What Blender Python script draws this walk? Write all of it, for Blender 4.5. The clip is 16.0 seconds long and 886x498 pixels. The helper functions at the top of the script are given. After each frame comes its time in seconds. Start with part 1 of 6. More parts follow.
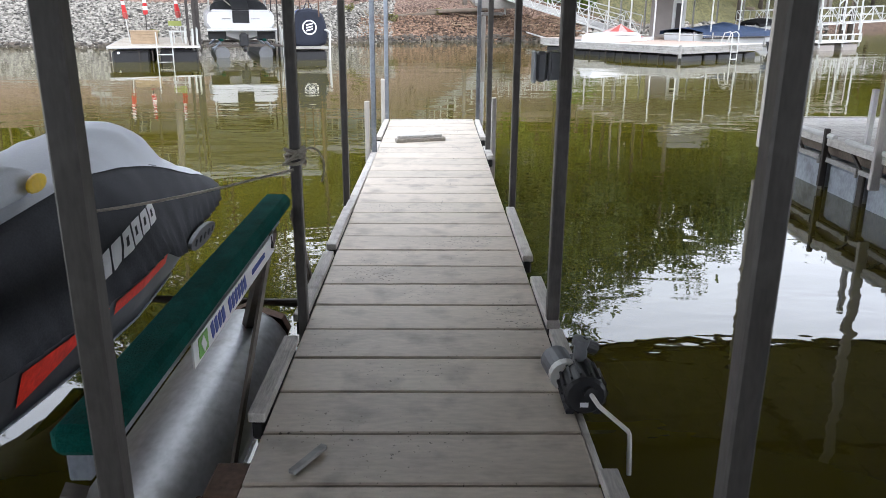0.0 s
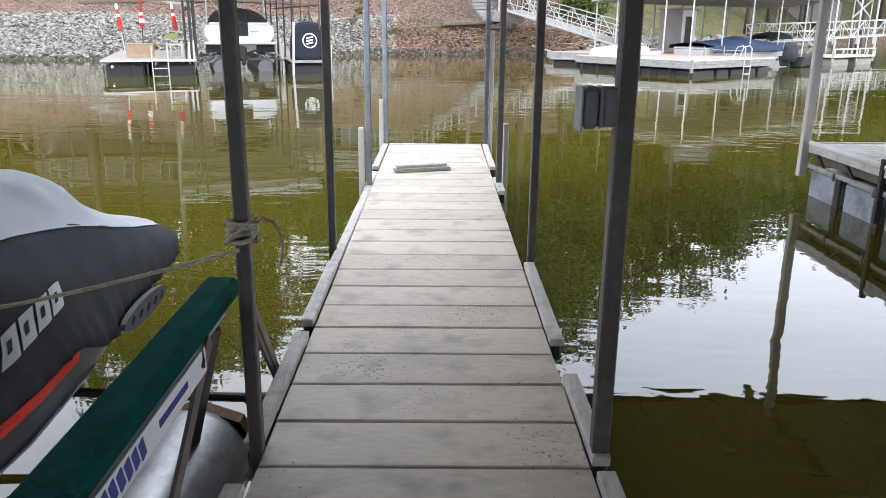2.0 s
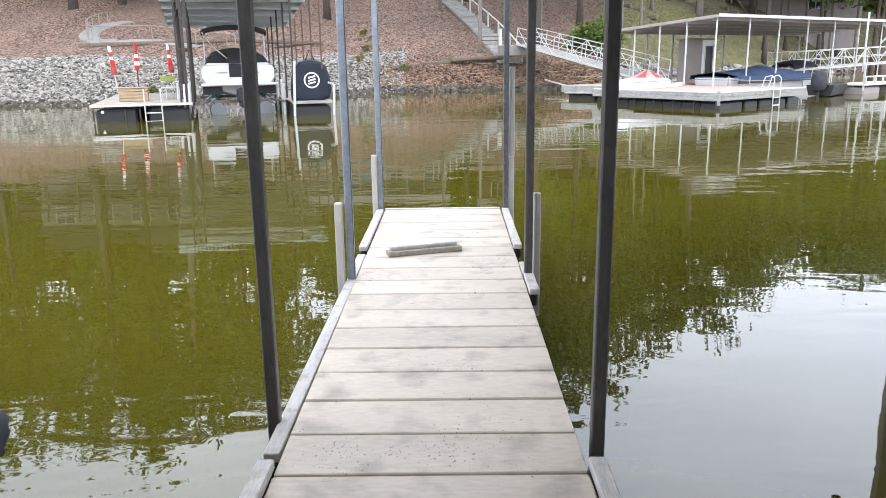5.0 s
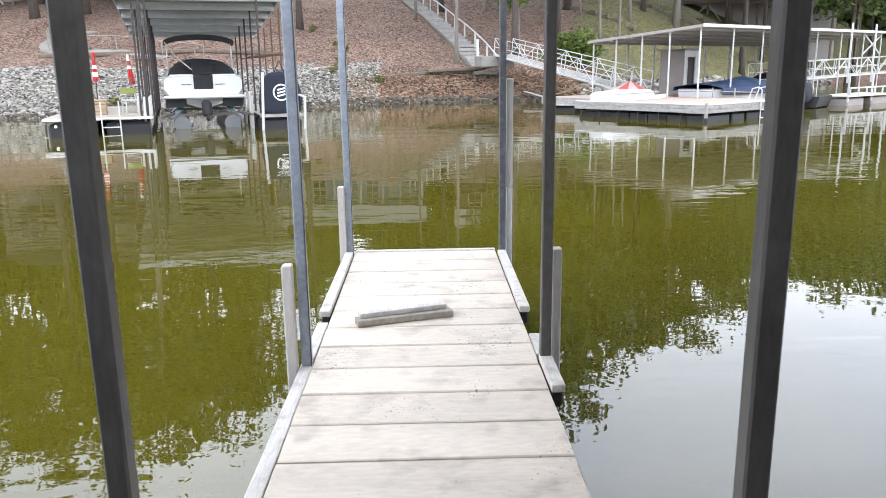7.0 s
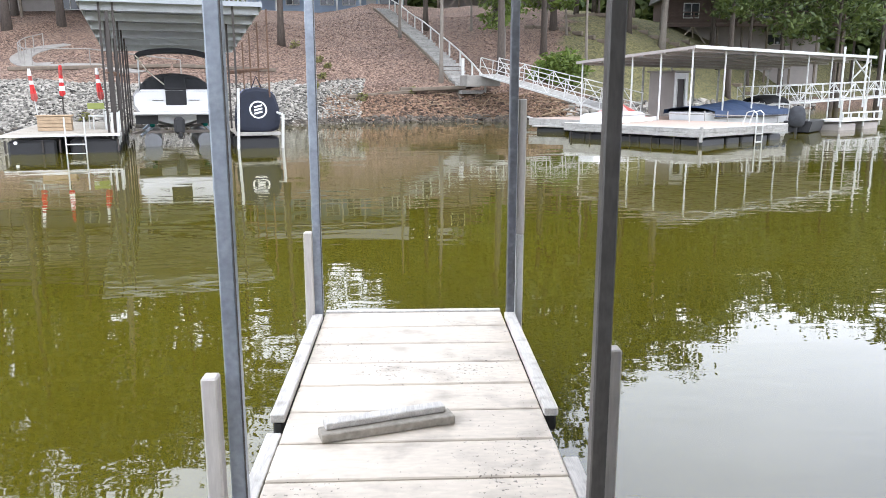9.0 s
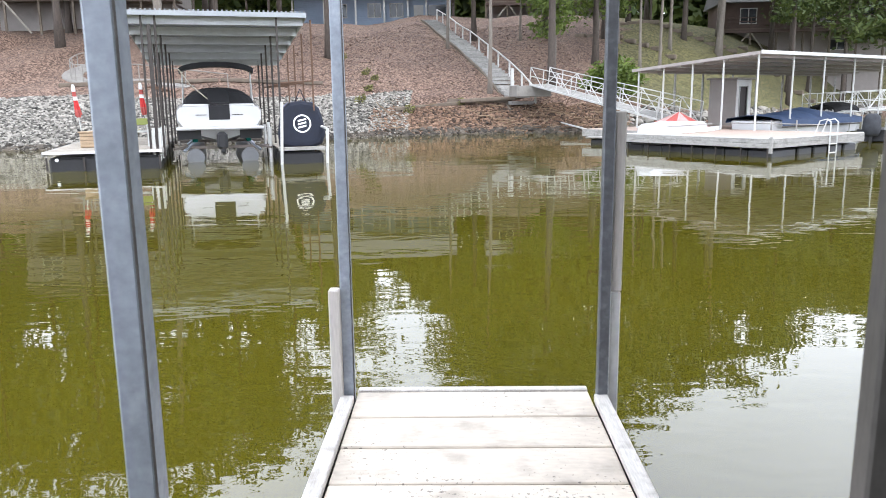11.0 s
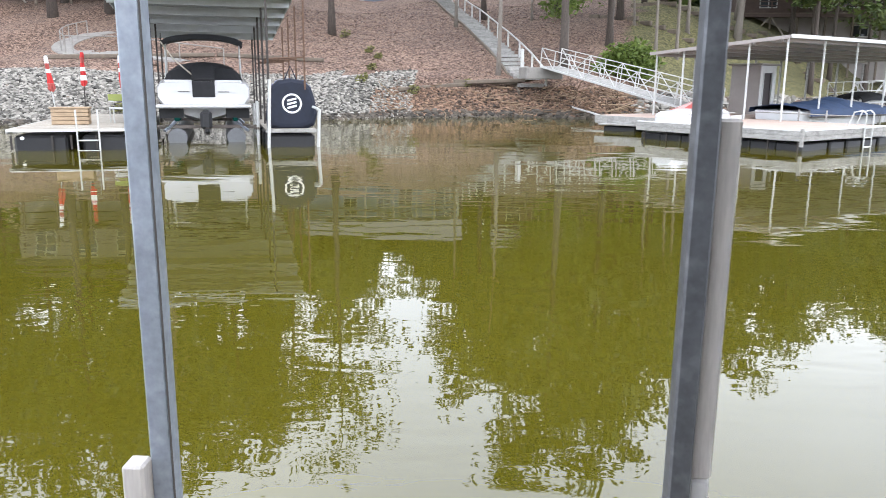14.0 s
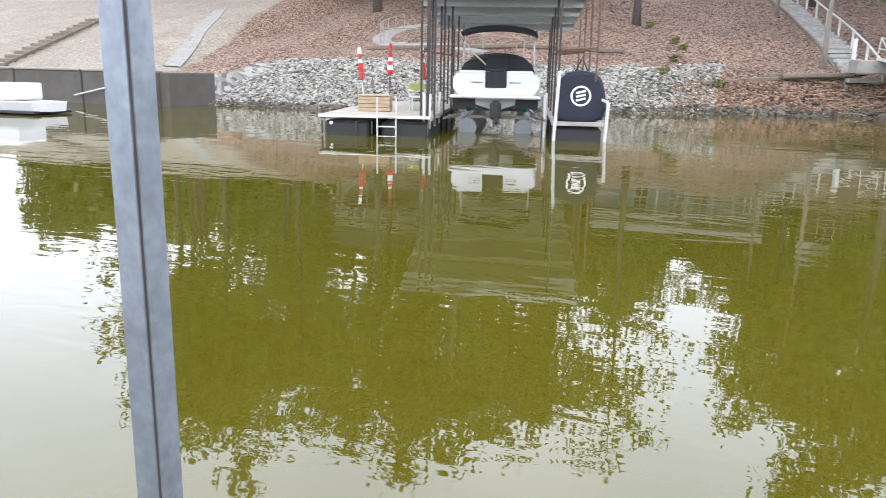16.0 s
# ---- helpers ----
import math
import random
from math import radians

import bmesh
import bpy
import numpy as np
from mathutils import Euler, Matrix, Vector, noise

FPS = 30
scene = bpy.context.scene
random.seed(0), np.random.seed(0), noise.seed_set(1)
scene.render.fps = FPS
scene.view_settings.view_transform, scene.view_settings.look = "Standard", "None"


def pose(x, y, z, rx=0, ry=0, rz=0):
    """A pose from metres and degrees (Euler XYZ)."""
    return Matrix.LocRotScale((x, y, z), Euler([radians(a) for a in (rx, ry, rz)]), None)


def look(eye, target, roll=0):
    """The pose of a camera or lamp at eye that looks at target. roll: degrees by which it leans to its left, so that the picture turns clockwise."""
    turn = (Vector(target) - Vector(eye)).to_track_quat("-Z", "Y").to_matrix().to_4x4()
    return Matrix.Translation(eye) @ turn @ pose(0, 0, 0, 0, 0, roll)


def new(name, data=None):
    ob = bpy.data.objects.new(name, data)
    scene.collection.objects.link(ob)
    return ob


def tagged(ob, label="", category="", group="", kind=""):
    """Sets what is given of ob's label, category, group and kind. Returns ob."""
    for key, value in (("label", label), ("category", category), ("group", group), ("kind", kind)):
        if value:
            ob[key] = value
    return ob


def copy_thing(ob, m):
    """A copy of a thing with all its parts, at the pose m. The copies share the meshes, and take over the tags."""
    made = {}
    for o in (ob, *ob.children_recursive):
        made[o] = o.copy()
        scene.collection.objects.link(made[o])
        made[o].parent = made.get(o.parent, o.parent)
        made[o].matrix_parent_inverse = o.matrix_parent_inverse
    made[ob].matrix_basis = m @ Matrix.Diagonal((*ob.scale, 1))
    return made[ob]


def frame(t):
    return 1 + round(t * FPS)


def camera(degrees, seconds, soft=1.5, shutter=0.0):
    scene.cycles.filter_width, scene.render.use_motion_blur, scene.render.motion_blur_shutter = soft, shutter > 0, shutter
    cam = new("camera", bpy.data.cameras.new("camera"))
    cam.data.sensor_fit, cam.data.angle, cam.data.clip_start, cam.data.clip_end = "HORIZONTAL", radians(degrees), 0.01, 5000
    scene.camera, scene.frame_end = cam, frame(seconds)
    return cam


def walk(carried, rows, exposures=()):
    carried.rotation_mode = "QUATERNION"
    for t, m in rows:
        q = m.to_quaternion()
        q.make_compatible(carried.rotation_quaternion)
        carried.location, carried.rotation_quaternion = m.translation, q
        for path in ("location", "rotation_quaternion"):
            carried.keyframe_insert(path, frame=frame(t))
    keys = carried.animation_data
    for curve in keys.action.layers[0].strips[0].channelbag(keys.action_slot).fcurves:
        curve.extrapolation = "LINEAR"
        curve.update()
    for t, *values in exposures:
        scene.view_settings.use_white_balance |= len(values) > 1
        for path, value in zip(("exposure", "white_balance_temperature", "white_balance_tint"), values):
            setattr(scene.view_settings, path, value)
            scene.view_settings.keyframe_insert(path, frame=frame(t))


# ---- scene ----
cam = camera(60.0, 16.0, soft=0.55, shutter=0.25)
PATH = [
    (0, (0.019, -0.076, 1.412), (0.042, 1.833, 0.816), 0.4),
    (0.5, (0.007, 0.184, 1.394), (0.034, 2.096, 0.809), 0.7),
    (1, (0.01, 0.418, 1.414), (0.034, 2.332, 0.833), 0.8),
    (1.5, (0.014, 0.705, 1.407), (0.033, 2.622, 0.835), 0.9),
    (2, (0.02, 0.954, 1.424), (0.034, 2.872, 0.857), 0.5),
    (2.5, (0.012, 1.228, 1.448), (0.022, 3.147, 0.884), 0.6),
    (3, (0.005, 1.56, 1.41), (0.005, 3.486, 0.87), 0.1),
    (3.5, (0.024, 1.859, 1.4), (0.014, 3.789, 0.876), -0.4),
    (4, (0.03, 2.125, 1.42), (0.018, 4.057, 0.906), -0.4),
    (4.2, (0.064, 2.284, 1.41), (0.034, 4.219, 0.906), -0.6),
    (6.5, (0.033, 3.945, 1.451), (0.048, 5.89, 0.981), -1.2),
    (7, (0.0, 4.263, 1.412), (0.04, 6.21, 0.955), -0.8),
    (7.5, (0.013, 4.554, 1.431), (0.061, 6.502, 0.982), -1.4),
    (8, (-0.003, 4.887, 1.421), (0.068, 6.838, 0.983), -1.0),
    (8.2, (-0.008, 5.014, 1.41), (0.07, 6.965, 0.98), -0.6),
    (10.3, (-0.098, 6.302, 1.388), (-0.01, 8.261, 0.994), 0.3),
    (10.5, (-0.081, 6.422, 1.384), (-0.029, 8.382, 0.994), -0.2),
    (11, (-0.094, 6.688, 1.393), (-0.128, 8.651, 1.011), -0.7),
    (11.5, (-0.091, 7.041, 1.38), (-0.148, 9.004, 1.003), -0.7),
    (12, (-0.053, 7.303, 1.402), (-0.096, 9.267, 1.024), -0.6),
    (12.5, (-0.002, 7.603, 1.391), (-0.031, 9.566, 1.01), -0.5),
    (13, (0.043, 7.851, 1.4), (0.031, 9.812, 1.006), -0.4),
    (13.5, (0.078, 8.196, 1.369), (0.08, 10.154, 0.962), -0.4),
    (14, (0.087, 8.505, 1.409), (0.037, 10.457, 0.979), 0.5),
    (14.5, (0.093, 8.762, 1.423), (-0.1, 10.702, 0.979), 0.8),
    (15, (0.048, 9.157, 1.427), (-0.37, 11.059, 0.973), -0.1),
    (15.5, (0.075, 9.291, 1.427), (-0.535, 11.139, 0.966), -0.2),
    (16, (0.238, 9.312, 1.424), (-0.527, 11.101, 0.963), 1.1),
]
walk(cam, [(t, look(eye, target, roll)) for t, eye, target, roll in PATH],
     exposures=[(0.0, 0.0), (16.0, 0.0)])

# ---- light ----
WATER_Z = -0.45
world = bpy.data.worlds.new("overcast_sky")
scene.world = world
world.use_nodes = True
wn, wl = world.node_tree.nodes, world.node_tree.links
wn.clear()
w_out = wn.new("ShaderNodeOutputWorld")
w_bg = wn.new("ShaderNodeBackground")
w_sky = wn.new("ShaderNodeTexSky")
w_sky.sky_type, w_sky.sun_disc = "NISHITA", False
w_sky.sun_elevation, w_sky.sun_rotation = radians(48), radians(150)
w_sky.dust_density, w_sky.air_density = 3.0, 1.0
w_co = wn.new("ShaderNodeTexCoord")
w_noise = wn.new("ShaderNodeTexNoise")
w_noise.inputs["Scale"].default_value, w_noise.inputs["Detail"].default_value = 2.2, 5
w_ramp = wn.new("ShaderNodeValToRGB")
w_ramp.color_ramp.elements[0].position, w_ramp.color_ramp.elements[0].color = 0.3, (22.4, 24.6, 29.5, 1)
w_ramp.color_ramp.elements[1].position, w_ramp.color_ramp.elements[1].color = 0.75, (33.5, 35.4, 39.5, 1)
w_mix = wn.new("ShaderNodeMixRGB")
w_mix.inputs["Fac"].default_value = 0.85
wl.new(w_co.outputs["Generated"], w_noise.inputs["Vector"])
wl.new(w_noise.outputs["Fac"], w_ramp.inputs["Fac"])
wl.new(w_sky.outputs["Color"], w_mix.inputs["Color1"])
wl.new(w_ramp.outputs["Color"], w_mix.inputs["Color2"])
wl.new(w_mix.outputs["Color"], w_bg.inputs["Color"])
w_bg.inputs["Strength"].default_value = 0.13
wl.new(w_bg.outputs["Background"], w_out.inputs["Surface"])

sun_data = bpy.data.lights.new("sun", "SUN")
sun_data.energy, sun_data.angle, sun_data.color = 0.9, radians(14), (1.0, 0.96, 0.9)
sun = new("sun", sun_data)
sun.matrix_world = look((6, -10, 14), (0, 0, 0))


# ---- materials ----
def material(name, base, rough=0.6, metal=0.0, vary=0.2, scale=4.0, stretch=(1, 1, 1), bump=0.15, fine=40.0,
             dirt=None, dirt_amount=0.35, rand=0.0, spec=0.5, specks=0.0):
    """A surface with colour variation at two scales, stains and fine relief, in metres of the world."""
    m = bpy.data.materials.new(name)
    m.use_nodes = True
    n, l = m.node_tree.nodes, m.node_tree.links
    bsdf = n["Principled BSDF"]
    bsdf.inputs["Roughness"].default_value, bsdf.inputs["Metallic"].default_value = rough, metal
    bsdf.inputs["Specular IOR Level"].default_value = spec
    co = n.new("ShaderNodeNewGeometry")
    mp = n.new("ShaderNodeMapping")
    mp.inputs["Scale"].default_value = stretch
    l.new(co.outputs["Position"], mp.inputs["Vector"])
    big, small = n.new("ShaderNodeTexNoise"), n.new("ShaderNodeTexNoise")
    big.inputs["Scale"].default_value, big.inputs["Detail"].default_value = scale, 5
    small.inputs["Scale"].default_value, small.inputs["Detail"].default_value = fine, 4
    l.new(mp.outputs["Vector"], big.inputs["Vector"])
    l.new(mp.outputs["Vector"], small.inputs["Vector"])
    tone = n.new("ShaderNodeMixRGB")
    tone.inputs["Color1"].default_value = (*[c * (1 - vary) for c in base], 1)
    tone.inputs["Color2"].default_value = (*[min(1, c * (1 + vary)) for c in base], 1)
    add = n.new("ShaderNodeMath")
    add.operation = "MULTIPLY_ADD"
    add.inputs[1].default_value = 0.5
    half = n.new("ShaderNodeMath")
    half.operation = "MULTIPLY"
    half.inputs[1].default_value = 0.5
    l.new(small.outputs["Fac"], half.inputs[0])
    l.new(big.outputs["Fac"], add.inputs[0])
    l.new(half.outputs[0], add.inputs[2])
    steep = n.new("ShaderNodeMapRange")
    steep.inputs["From Min"].default_value, steep.inputs["From Max"].default_value = 0.32, 0.68
    l.new(add.outputs[0], steep.inputs["Value"])
    fac = steep.outputs["Result"]
    if rand:
        info = n.new("ShaderNodeObjectInfo")
        shift = n.new("ShaderNodeMath")
        shift.operation = "MULTIPLY_ADD"
        shift.inputs[1].default_value, shift.inputs[2].default_value = rand, -rand / 2
        l.new(info.outputs["Random"], shift.inputs[0])
        both = n.new("ShaderNodeMath")
        both.operation = "ADD"
        l.new(fac, both.inputs[0])
        l.new(shift.outputs[0], both.inputs[1])
        fac = both.outputs[0]
    l.new(fac, tone.inputs["Fac"])
    colour = tone.outputs["Color"]
    if dirt:
        spots = n.new("ShaderNodeTexNoise")
        spots.inputs["Scale"].default_value, spots.inputs["Detail"].default_value = scale * 2.3, 8
        l.new(co.outputs["Position"], spots.inputs["Vector"])
        edge = n.new("ShaderNodeMapRange")
        edge.inputs["From Min"].default_value, edge.inputs["From Max"].default_value = 0.52, 0.72
        edge.inputs["To Max"].default_value = dirt_amount
        l.new(spots.outputs["Fac"], edge.inputs["Value"])
        over = n.new("ShaderNodeMixRGB")
        over.inputs["Color2"].default_value = (*dirt, 1)
        l.new(edge.outputs["Result"], over.inputs["Fac"])
        l.new(colour, over.inputs["Color1"])
        colour = over.outputs["Color"]
    if specks:
        dots = n.new("ShaderNodeTexNoise")
        dots.inputs["Scale"].default_value, dots.inputs["Detail"].default_value = 55, 2
        where = n.new("ShaderNodeTexNoise")
        where.inputs["Scale"].default_value, where.inputs["Detail"].default_value = 1.7, 2
        for t in (dots, where):
            l.new(co.outputs["Position"], t.inputs["Vector"])
        both = n.new("ShaderNodeMath")
        both.operation = "MULTIPLY_ADD"
        both.inputs[1].default_value = 0.55
        l.new(where.outputs["Fac"], both.inputs[0])
        l.new(dots.outputs["Fac"], both.inputs[2])
        cut = n.new("ShaderNodeMapRange")
        cut.inputs["From Min"].default_value, cut.inputs["From Max"].default_value = 0.97, 1.03
        cut.inputs["To Max"].default_value = specks
        l.new(both.outputs[0], cut.inputs["Value"])
        spot = n.new("ShaderNodeMixRGB")
        spot.inputs["Color2"].default_value = (*[c * 0.18 for c in base], 1)
        l.new(cut.outputs["Result"], spot.inputs["Fac"])
        l.new(colour, spot.inputs["Color1"])
        colour = spot.outputs["Color"]
    l.new(colour, bsdf.inputs["Base Color"])
    if bump:
        relief = n.new("ShaderNodeBump")
        relief.inputs["Strength"].default_value, relief.inputs["Distance"].default_value = bump, 0.01
        l.new(small.outputs["Fac"], relief.inputs["Height"])
        l.new(relief.outputs["Normal"], bsdf.inputs["Normal"])
    return m


PLANK = material("deck_plank", (0.56, 0.485, 0.395), 0.55, vary=0.16, scale=2.2, stretch=(0.5, 1.6, 1), fine=30, bump=0.12,
                 dirt=(0.15, 0.125, 0.1), dirt_amount=0.5, rand=0.6, specks=0.8)
BOARD = material("weathered_board", (0.5, 0.47, 0.43), 0.75, vary=0.25, scale=5, stretch=(6, 0.6, 6), fine=28, bump=0.4,
                 dirt=(0.2, 0.17, 0.14), dirt_amount=0.5, rand=0.3)
BLACK_RUBBER = material("black_rubber", (0.02, 0.02, 0.02), 0.7, vary=0.3)
GALV = material("galvanised_steel", (0.29, 0.32, 0.365), 0.5, metal=0.55, vary=0.22, scale=9, fine=50, bump=0.06,
                dirt=(0.46, 0.49, 0.54), dirt_amount=0.45)
# post steel with the shade under the roof put into its colour
SHADED_STEEL = material("shaded_steel", (0.088, 0.081, 0.075), 0.5, metal=0.3, vary=0.25, scale=6, stretch=(3, 3, 0.6), fine=40, bump=0.05,
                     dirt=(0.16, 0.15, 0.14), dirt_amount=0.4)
# galvanised steel darkened in colour for the shaded right end post
SHADED_GALV = material("shaded_galvanised_steel", (0.125, 0.13, 0.14), 0.5, metal=0.5, vary=0.22, scale=9, fine=50, bump=0.06,
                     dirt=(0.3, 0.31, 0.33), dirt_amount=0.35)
PAINTED_POST = material("grey_painted_wood", (0.5, 0.465, 0.43), 0.7, vary=0.15, scale=3, stretch=(4, 4, 0.5), fine=30)
WHITE_POST = material("white_painted_wood", (0.62, 0.61, 0.59), 0.6, vary=0.08, scale=4, dirt=(0.4, 0.38, 0.33), dirt_amount=0.3)
PURLIN_METAL = material("galvanised_purlin", (0.5, 0.52, 0.53), 0.45, metal=0.3, vary=0.15, scale=3)
ROOF_METAL = material("ribbed_roof_metal", (0.3, 0.32, 0.335), 0.45, metal=0.3, vary=0.15, scale=2)
DARK_ROOF = material("roof_underside", (0.18, 0.172, 0.16), 0.8, vary=0.3)
PVC = material("white_pvc", (0.78, 0.77, 0.73), 0.35, vary=0.06, scale=6)
BLACK_PLASTIC = material("black_plastic", (0.016, 0.016, 0.018), 0.5, vary=0.2, scale=15, bump=0.05)
GREY_PLASTIC = material("grey_plastic_box", (0.16, 0.165, 0.175), 0.45, vary=0.1, scale=10, bump=0.03)
CARPET = material("green_carpet", (0.004, 0.075, 0.06), 0.95, vary=0.45, scale=12, fine=160, bump=0.9, spec=0.1)
TANK = material("galvanised_tank", (0.42, 0.43, 0.44), 0.38, metal=0.75, vary=0.2, scale=5, stretch=(1, 0.5, 1), fine=40, bump=0.03,
                dirt=(0.2, 0.18, 0.16), dirt_amount=0.4)
RUST = material("rusty_steel", (0.13, 0.075, 0.05), 0.8, metal=0.2, vary=0.4, scale=14, bump=0.3)
BROWN_STEEL = material("brown_steel", (0.17, 0.145, 0.125), 0.6, metal=0.4, vary=0.2, scale=8)
COVER_DARK = material("charcoal_fabric", (0.048, 0.05, 0.056), 0.85, vary=0.3, scale=5, fine=120, bump=0.25, spec=0.25)
COVER_LIGHT = material("light_grey_fabric", (0.55, 0.57, 0.6), 0.85, vary=0.08, scale=5, fine=120, bump=0.2, spec=0.25)
PAD_GREY = material("dark_grey_rubber", (0.085, 0.085, 0.095), 0.6, vary=0.15, scale=10, bump=0.05)
HULL = material("graphite_gelcoat", (0.035, 0.036, 0.04), 0.4, vary=0.2, scale=6, bump=0.05)
FLOAT_PLASTIC = material("pale_float_plastic", (0.3, 0.325, 0.36), 0.4, vary=0.3, scale=2.5, stretch=(1, 1, 0.6), dirt=(0.1, 0.1, 0.1), dirt_amount=0.6)
RED = material("red_vinyl", (0.8, 0.028, 0.01), 0.5, vary=0.2, scale=10)
WHITE_VINYL = material("white_vinyl", (0.78, 0.78, 0.78), 0.5, vary=0.05)
BLUE_VINYL = material("blue_vinyl", (0.02, 0.05, 0.28), 0.5, vary=0.1)
GREEN_VINYL = material("green_vinyl", (0.16, 0.42, 0.08), 0.5, vary=0.1)
LIME = material("dull_lime_plastic", (0.24, 0.27, 0.06), 0.5, vary=0.1)
YELLOW = material("yellow_plastic", (0.75, 0.5, 0.02), 0.4, vary=0.1)
ROPE = material("tan_rope", (0.42, 0.38, 0.31), 0.9, vary=0.3, scale=60, fine=300, bump=0.6)
GELCOAT = material("white_gelcoat", (0.58, 0.58, 0.58), 0.2, vary=0.04, scale=3, bump=0)
NAVY = material("navy_fabric", (0.007, 0.010, 0.022), 0.8, vary=0.3, scale=6, bump=0.2)
BLACK_FABRIC = material("black_fabric", (0.012, 0.012, 0.014), 0.8, vary=0.3, scale=6, bump=0.2)
BLUE_TARP = material("blue_tarp", (0.016, 0.036, 0.085), 0.7, vary=0.25, scale=3)
BRIGHT_BLUE = material("bright_blue_fabric", (0.03, 0.1, 0.4), 0.7, vary=0.2)
UMBRELLA_RED = material("umbrella_red", (0.5, 0.03, 0.03), 0.8, vary=0.2, scale=12)
PINK_TARP = material("faded_pink_fabric", (0.42, 0.29, 0.27), 0.8, vary=0.25, scale=5)
RED_TARP = material("faded_red_fabric", (0.36, 0.07, 0.06), 0.8, vary=0.2)
WHITE_STEEL = material("white_painted_steel", (0.5, 0.5, 0.48), 0.45, vary=0.08, scale=3, dirt=(0.35, 0.3, 0.25), dirt_amount=0.25)
DARK_STEEL = material("dark_steel", (0.05, 0.042, 0.038), 0.6, metal=0.3, vary=0.3)
GREY_WOOD = material("silvered_wood", (0.3, 0.29, 0.27), 0.85, vary=0.35, scale=3, stretch=(1, 1, 5), fine=24, bump=0.3,
                     dirt=(0.12, 0.11, 0.1), dirt_amount=0.5, rand=0.3)
NEW_WOOD = material("tan_wood", (0.36, 0.26, 0.165), 0.75, vary=0.2, scale=4, rand=0.3)
PALE_DECK = material("pale_deck_wood", (0.33, 0.295, 0.245), 0.75, vary=0.32, scale=3, rand=0.3)
SALMON_DECK = material("salmon_deck", (0.37, 0.28, 0.23), 0.8, vary=0.12, scale=2)
CONCRETE = material("concrete", (0.24, 0.225, 0.205), 0.9, vary=0.2, scale=1.5, bump=0.3, dirt=(0.15, 0.14, 0.12), dirt_amount=0.5)
DARK_CONCRETE = material("stained_seawall", (0.085, 0.077, 0.067), 0.9, vary=0.25, scale=1.5, bump=0.3, dirt=(0.08, 0.07, 0.06), dirt_amount=0.5)
TIMBER = material("old_timber", (0.15, 0.12, 0.092), 0.9, vary=0.3, scale=4, rand=0.4)
BLUE_SIDING = material("blue_siding", (0.3, 0.38, 0.5), 0.7, vary=0.06, scale=2)
BROWN_SIDING = material("brown_siding", (0.09, 0.06, 0.05), 0.8, vary=0.2, scale=2)
GREY_SIDING = material("grey_siding", (0.3, 0.27, 0.25), 0.8, vary=0.12, scale=2)
SHINGLE = material("shingle_roof", (0.13, 0.125, 0.12), 0.9, vary=0.3, scale=6)
GLASS = material("window_glass", (0.03, 0.035, 0.04), 0.05, vary=0.1, bump=0)
DARK_DOOR = material("dark_doorway", (0.03, 0.02, 0.018), 0.6, vary=0.2)
BARK = material("bark", (0.075, 0.06, 0.05), 0.95, vary=0.4, scale=5, stretch=(3, 3, 0.5), fine=18, bump=0.9)
PALE_BARK = material("pale_bark", (0.19, 0.165, 0.14), 0.95, vary=0.3, scale=5, stretch=(3, 3, 0.5), fine=18, bump=0.7)


def island_material(name, dark, light, rough=0.9, translucent=0.0, split=0.5):
    """Colour that changes from piece to piece of one mesh."""
    m = bpy.data.materials.new(name)
    m.use_nodes = True
    n, l = m.node_tree.nodes, m.node_tree.links
    bsdf = n["Principled BSDF"]
    bsdf.inputs["Roughness"].default_value = rough
    geo = n.new("ShaderNodeNewGeometry")
    ramp = n.new("ShaderNodeValToRGB")
    ramp.color_ramp.elements[0].color, ramp.color_ramp.elements[1].color = (*dark, 1), (*light, 1)
    mid = ramp.color_ramp.elements.new(split)
    mid.color = (*[(a + b) / 2 * 0.95 for a, b in zip(dark, light)], 1)
    l.new(geo.outputs["Random Per Island"], ramp.inputs["Fac"])
    grain = n.new("ShaderNodeTexNoise")
    grain.inputs["Scale"].default_value, grain.inputs["Detail"].default_value = 9, 5
    l.new(geo.outputs["Position"], grain.inputs["Vector"])
    mix = n.new("ShaderNodeMixRGB")
    mix.blend_type = "MULTIPLY"
    mix.inputs["Fac"].default_value = 0.5
    l.new(ramp.outputs["Color"], mix.inputs["Color1"])
    l.new(grain.outputs["Color"], mix.inputs["Color2"])
    grey = n.new("ShaderNodeRGBToBW")
    l.new(grain.outputs["Color"], grey.inputs["Color"])
    lift = n.new("ShaderNodeMath")
    lift.operation = "MULTIPLY_ADD"
    lift.inputs[1].default_value, lift.inputs[2].default_value = 1.0, 0.5
    l.new(grey.outputs[0], lift.inputs[0])
    l.new(lift.outputs[0], mix.inputs["Color2"])
    l.new(mix.outputs["Color"], bsdf.inputs["Base Color"])
    if translucent:
        tr = n.new("ShaderNodeBsdfTranslucent")
        l.new(ramp.outputs["Color"], tr.inputs["Color"])
        ms = n.new("ShaderNodeMixShader")
        ms.inputs["Fac"].default_value = translucent
        l.new(bsdf.outputs["BSDF"], ms.inputs[1])
        l.new(tr.outputs["BSDF"], ms.inputs[2])
        l.new(ms.outputs["Shader"], n["Material Output"].inputs["Surface"])
    return m


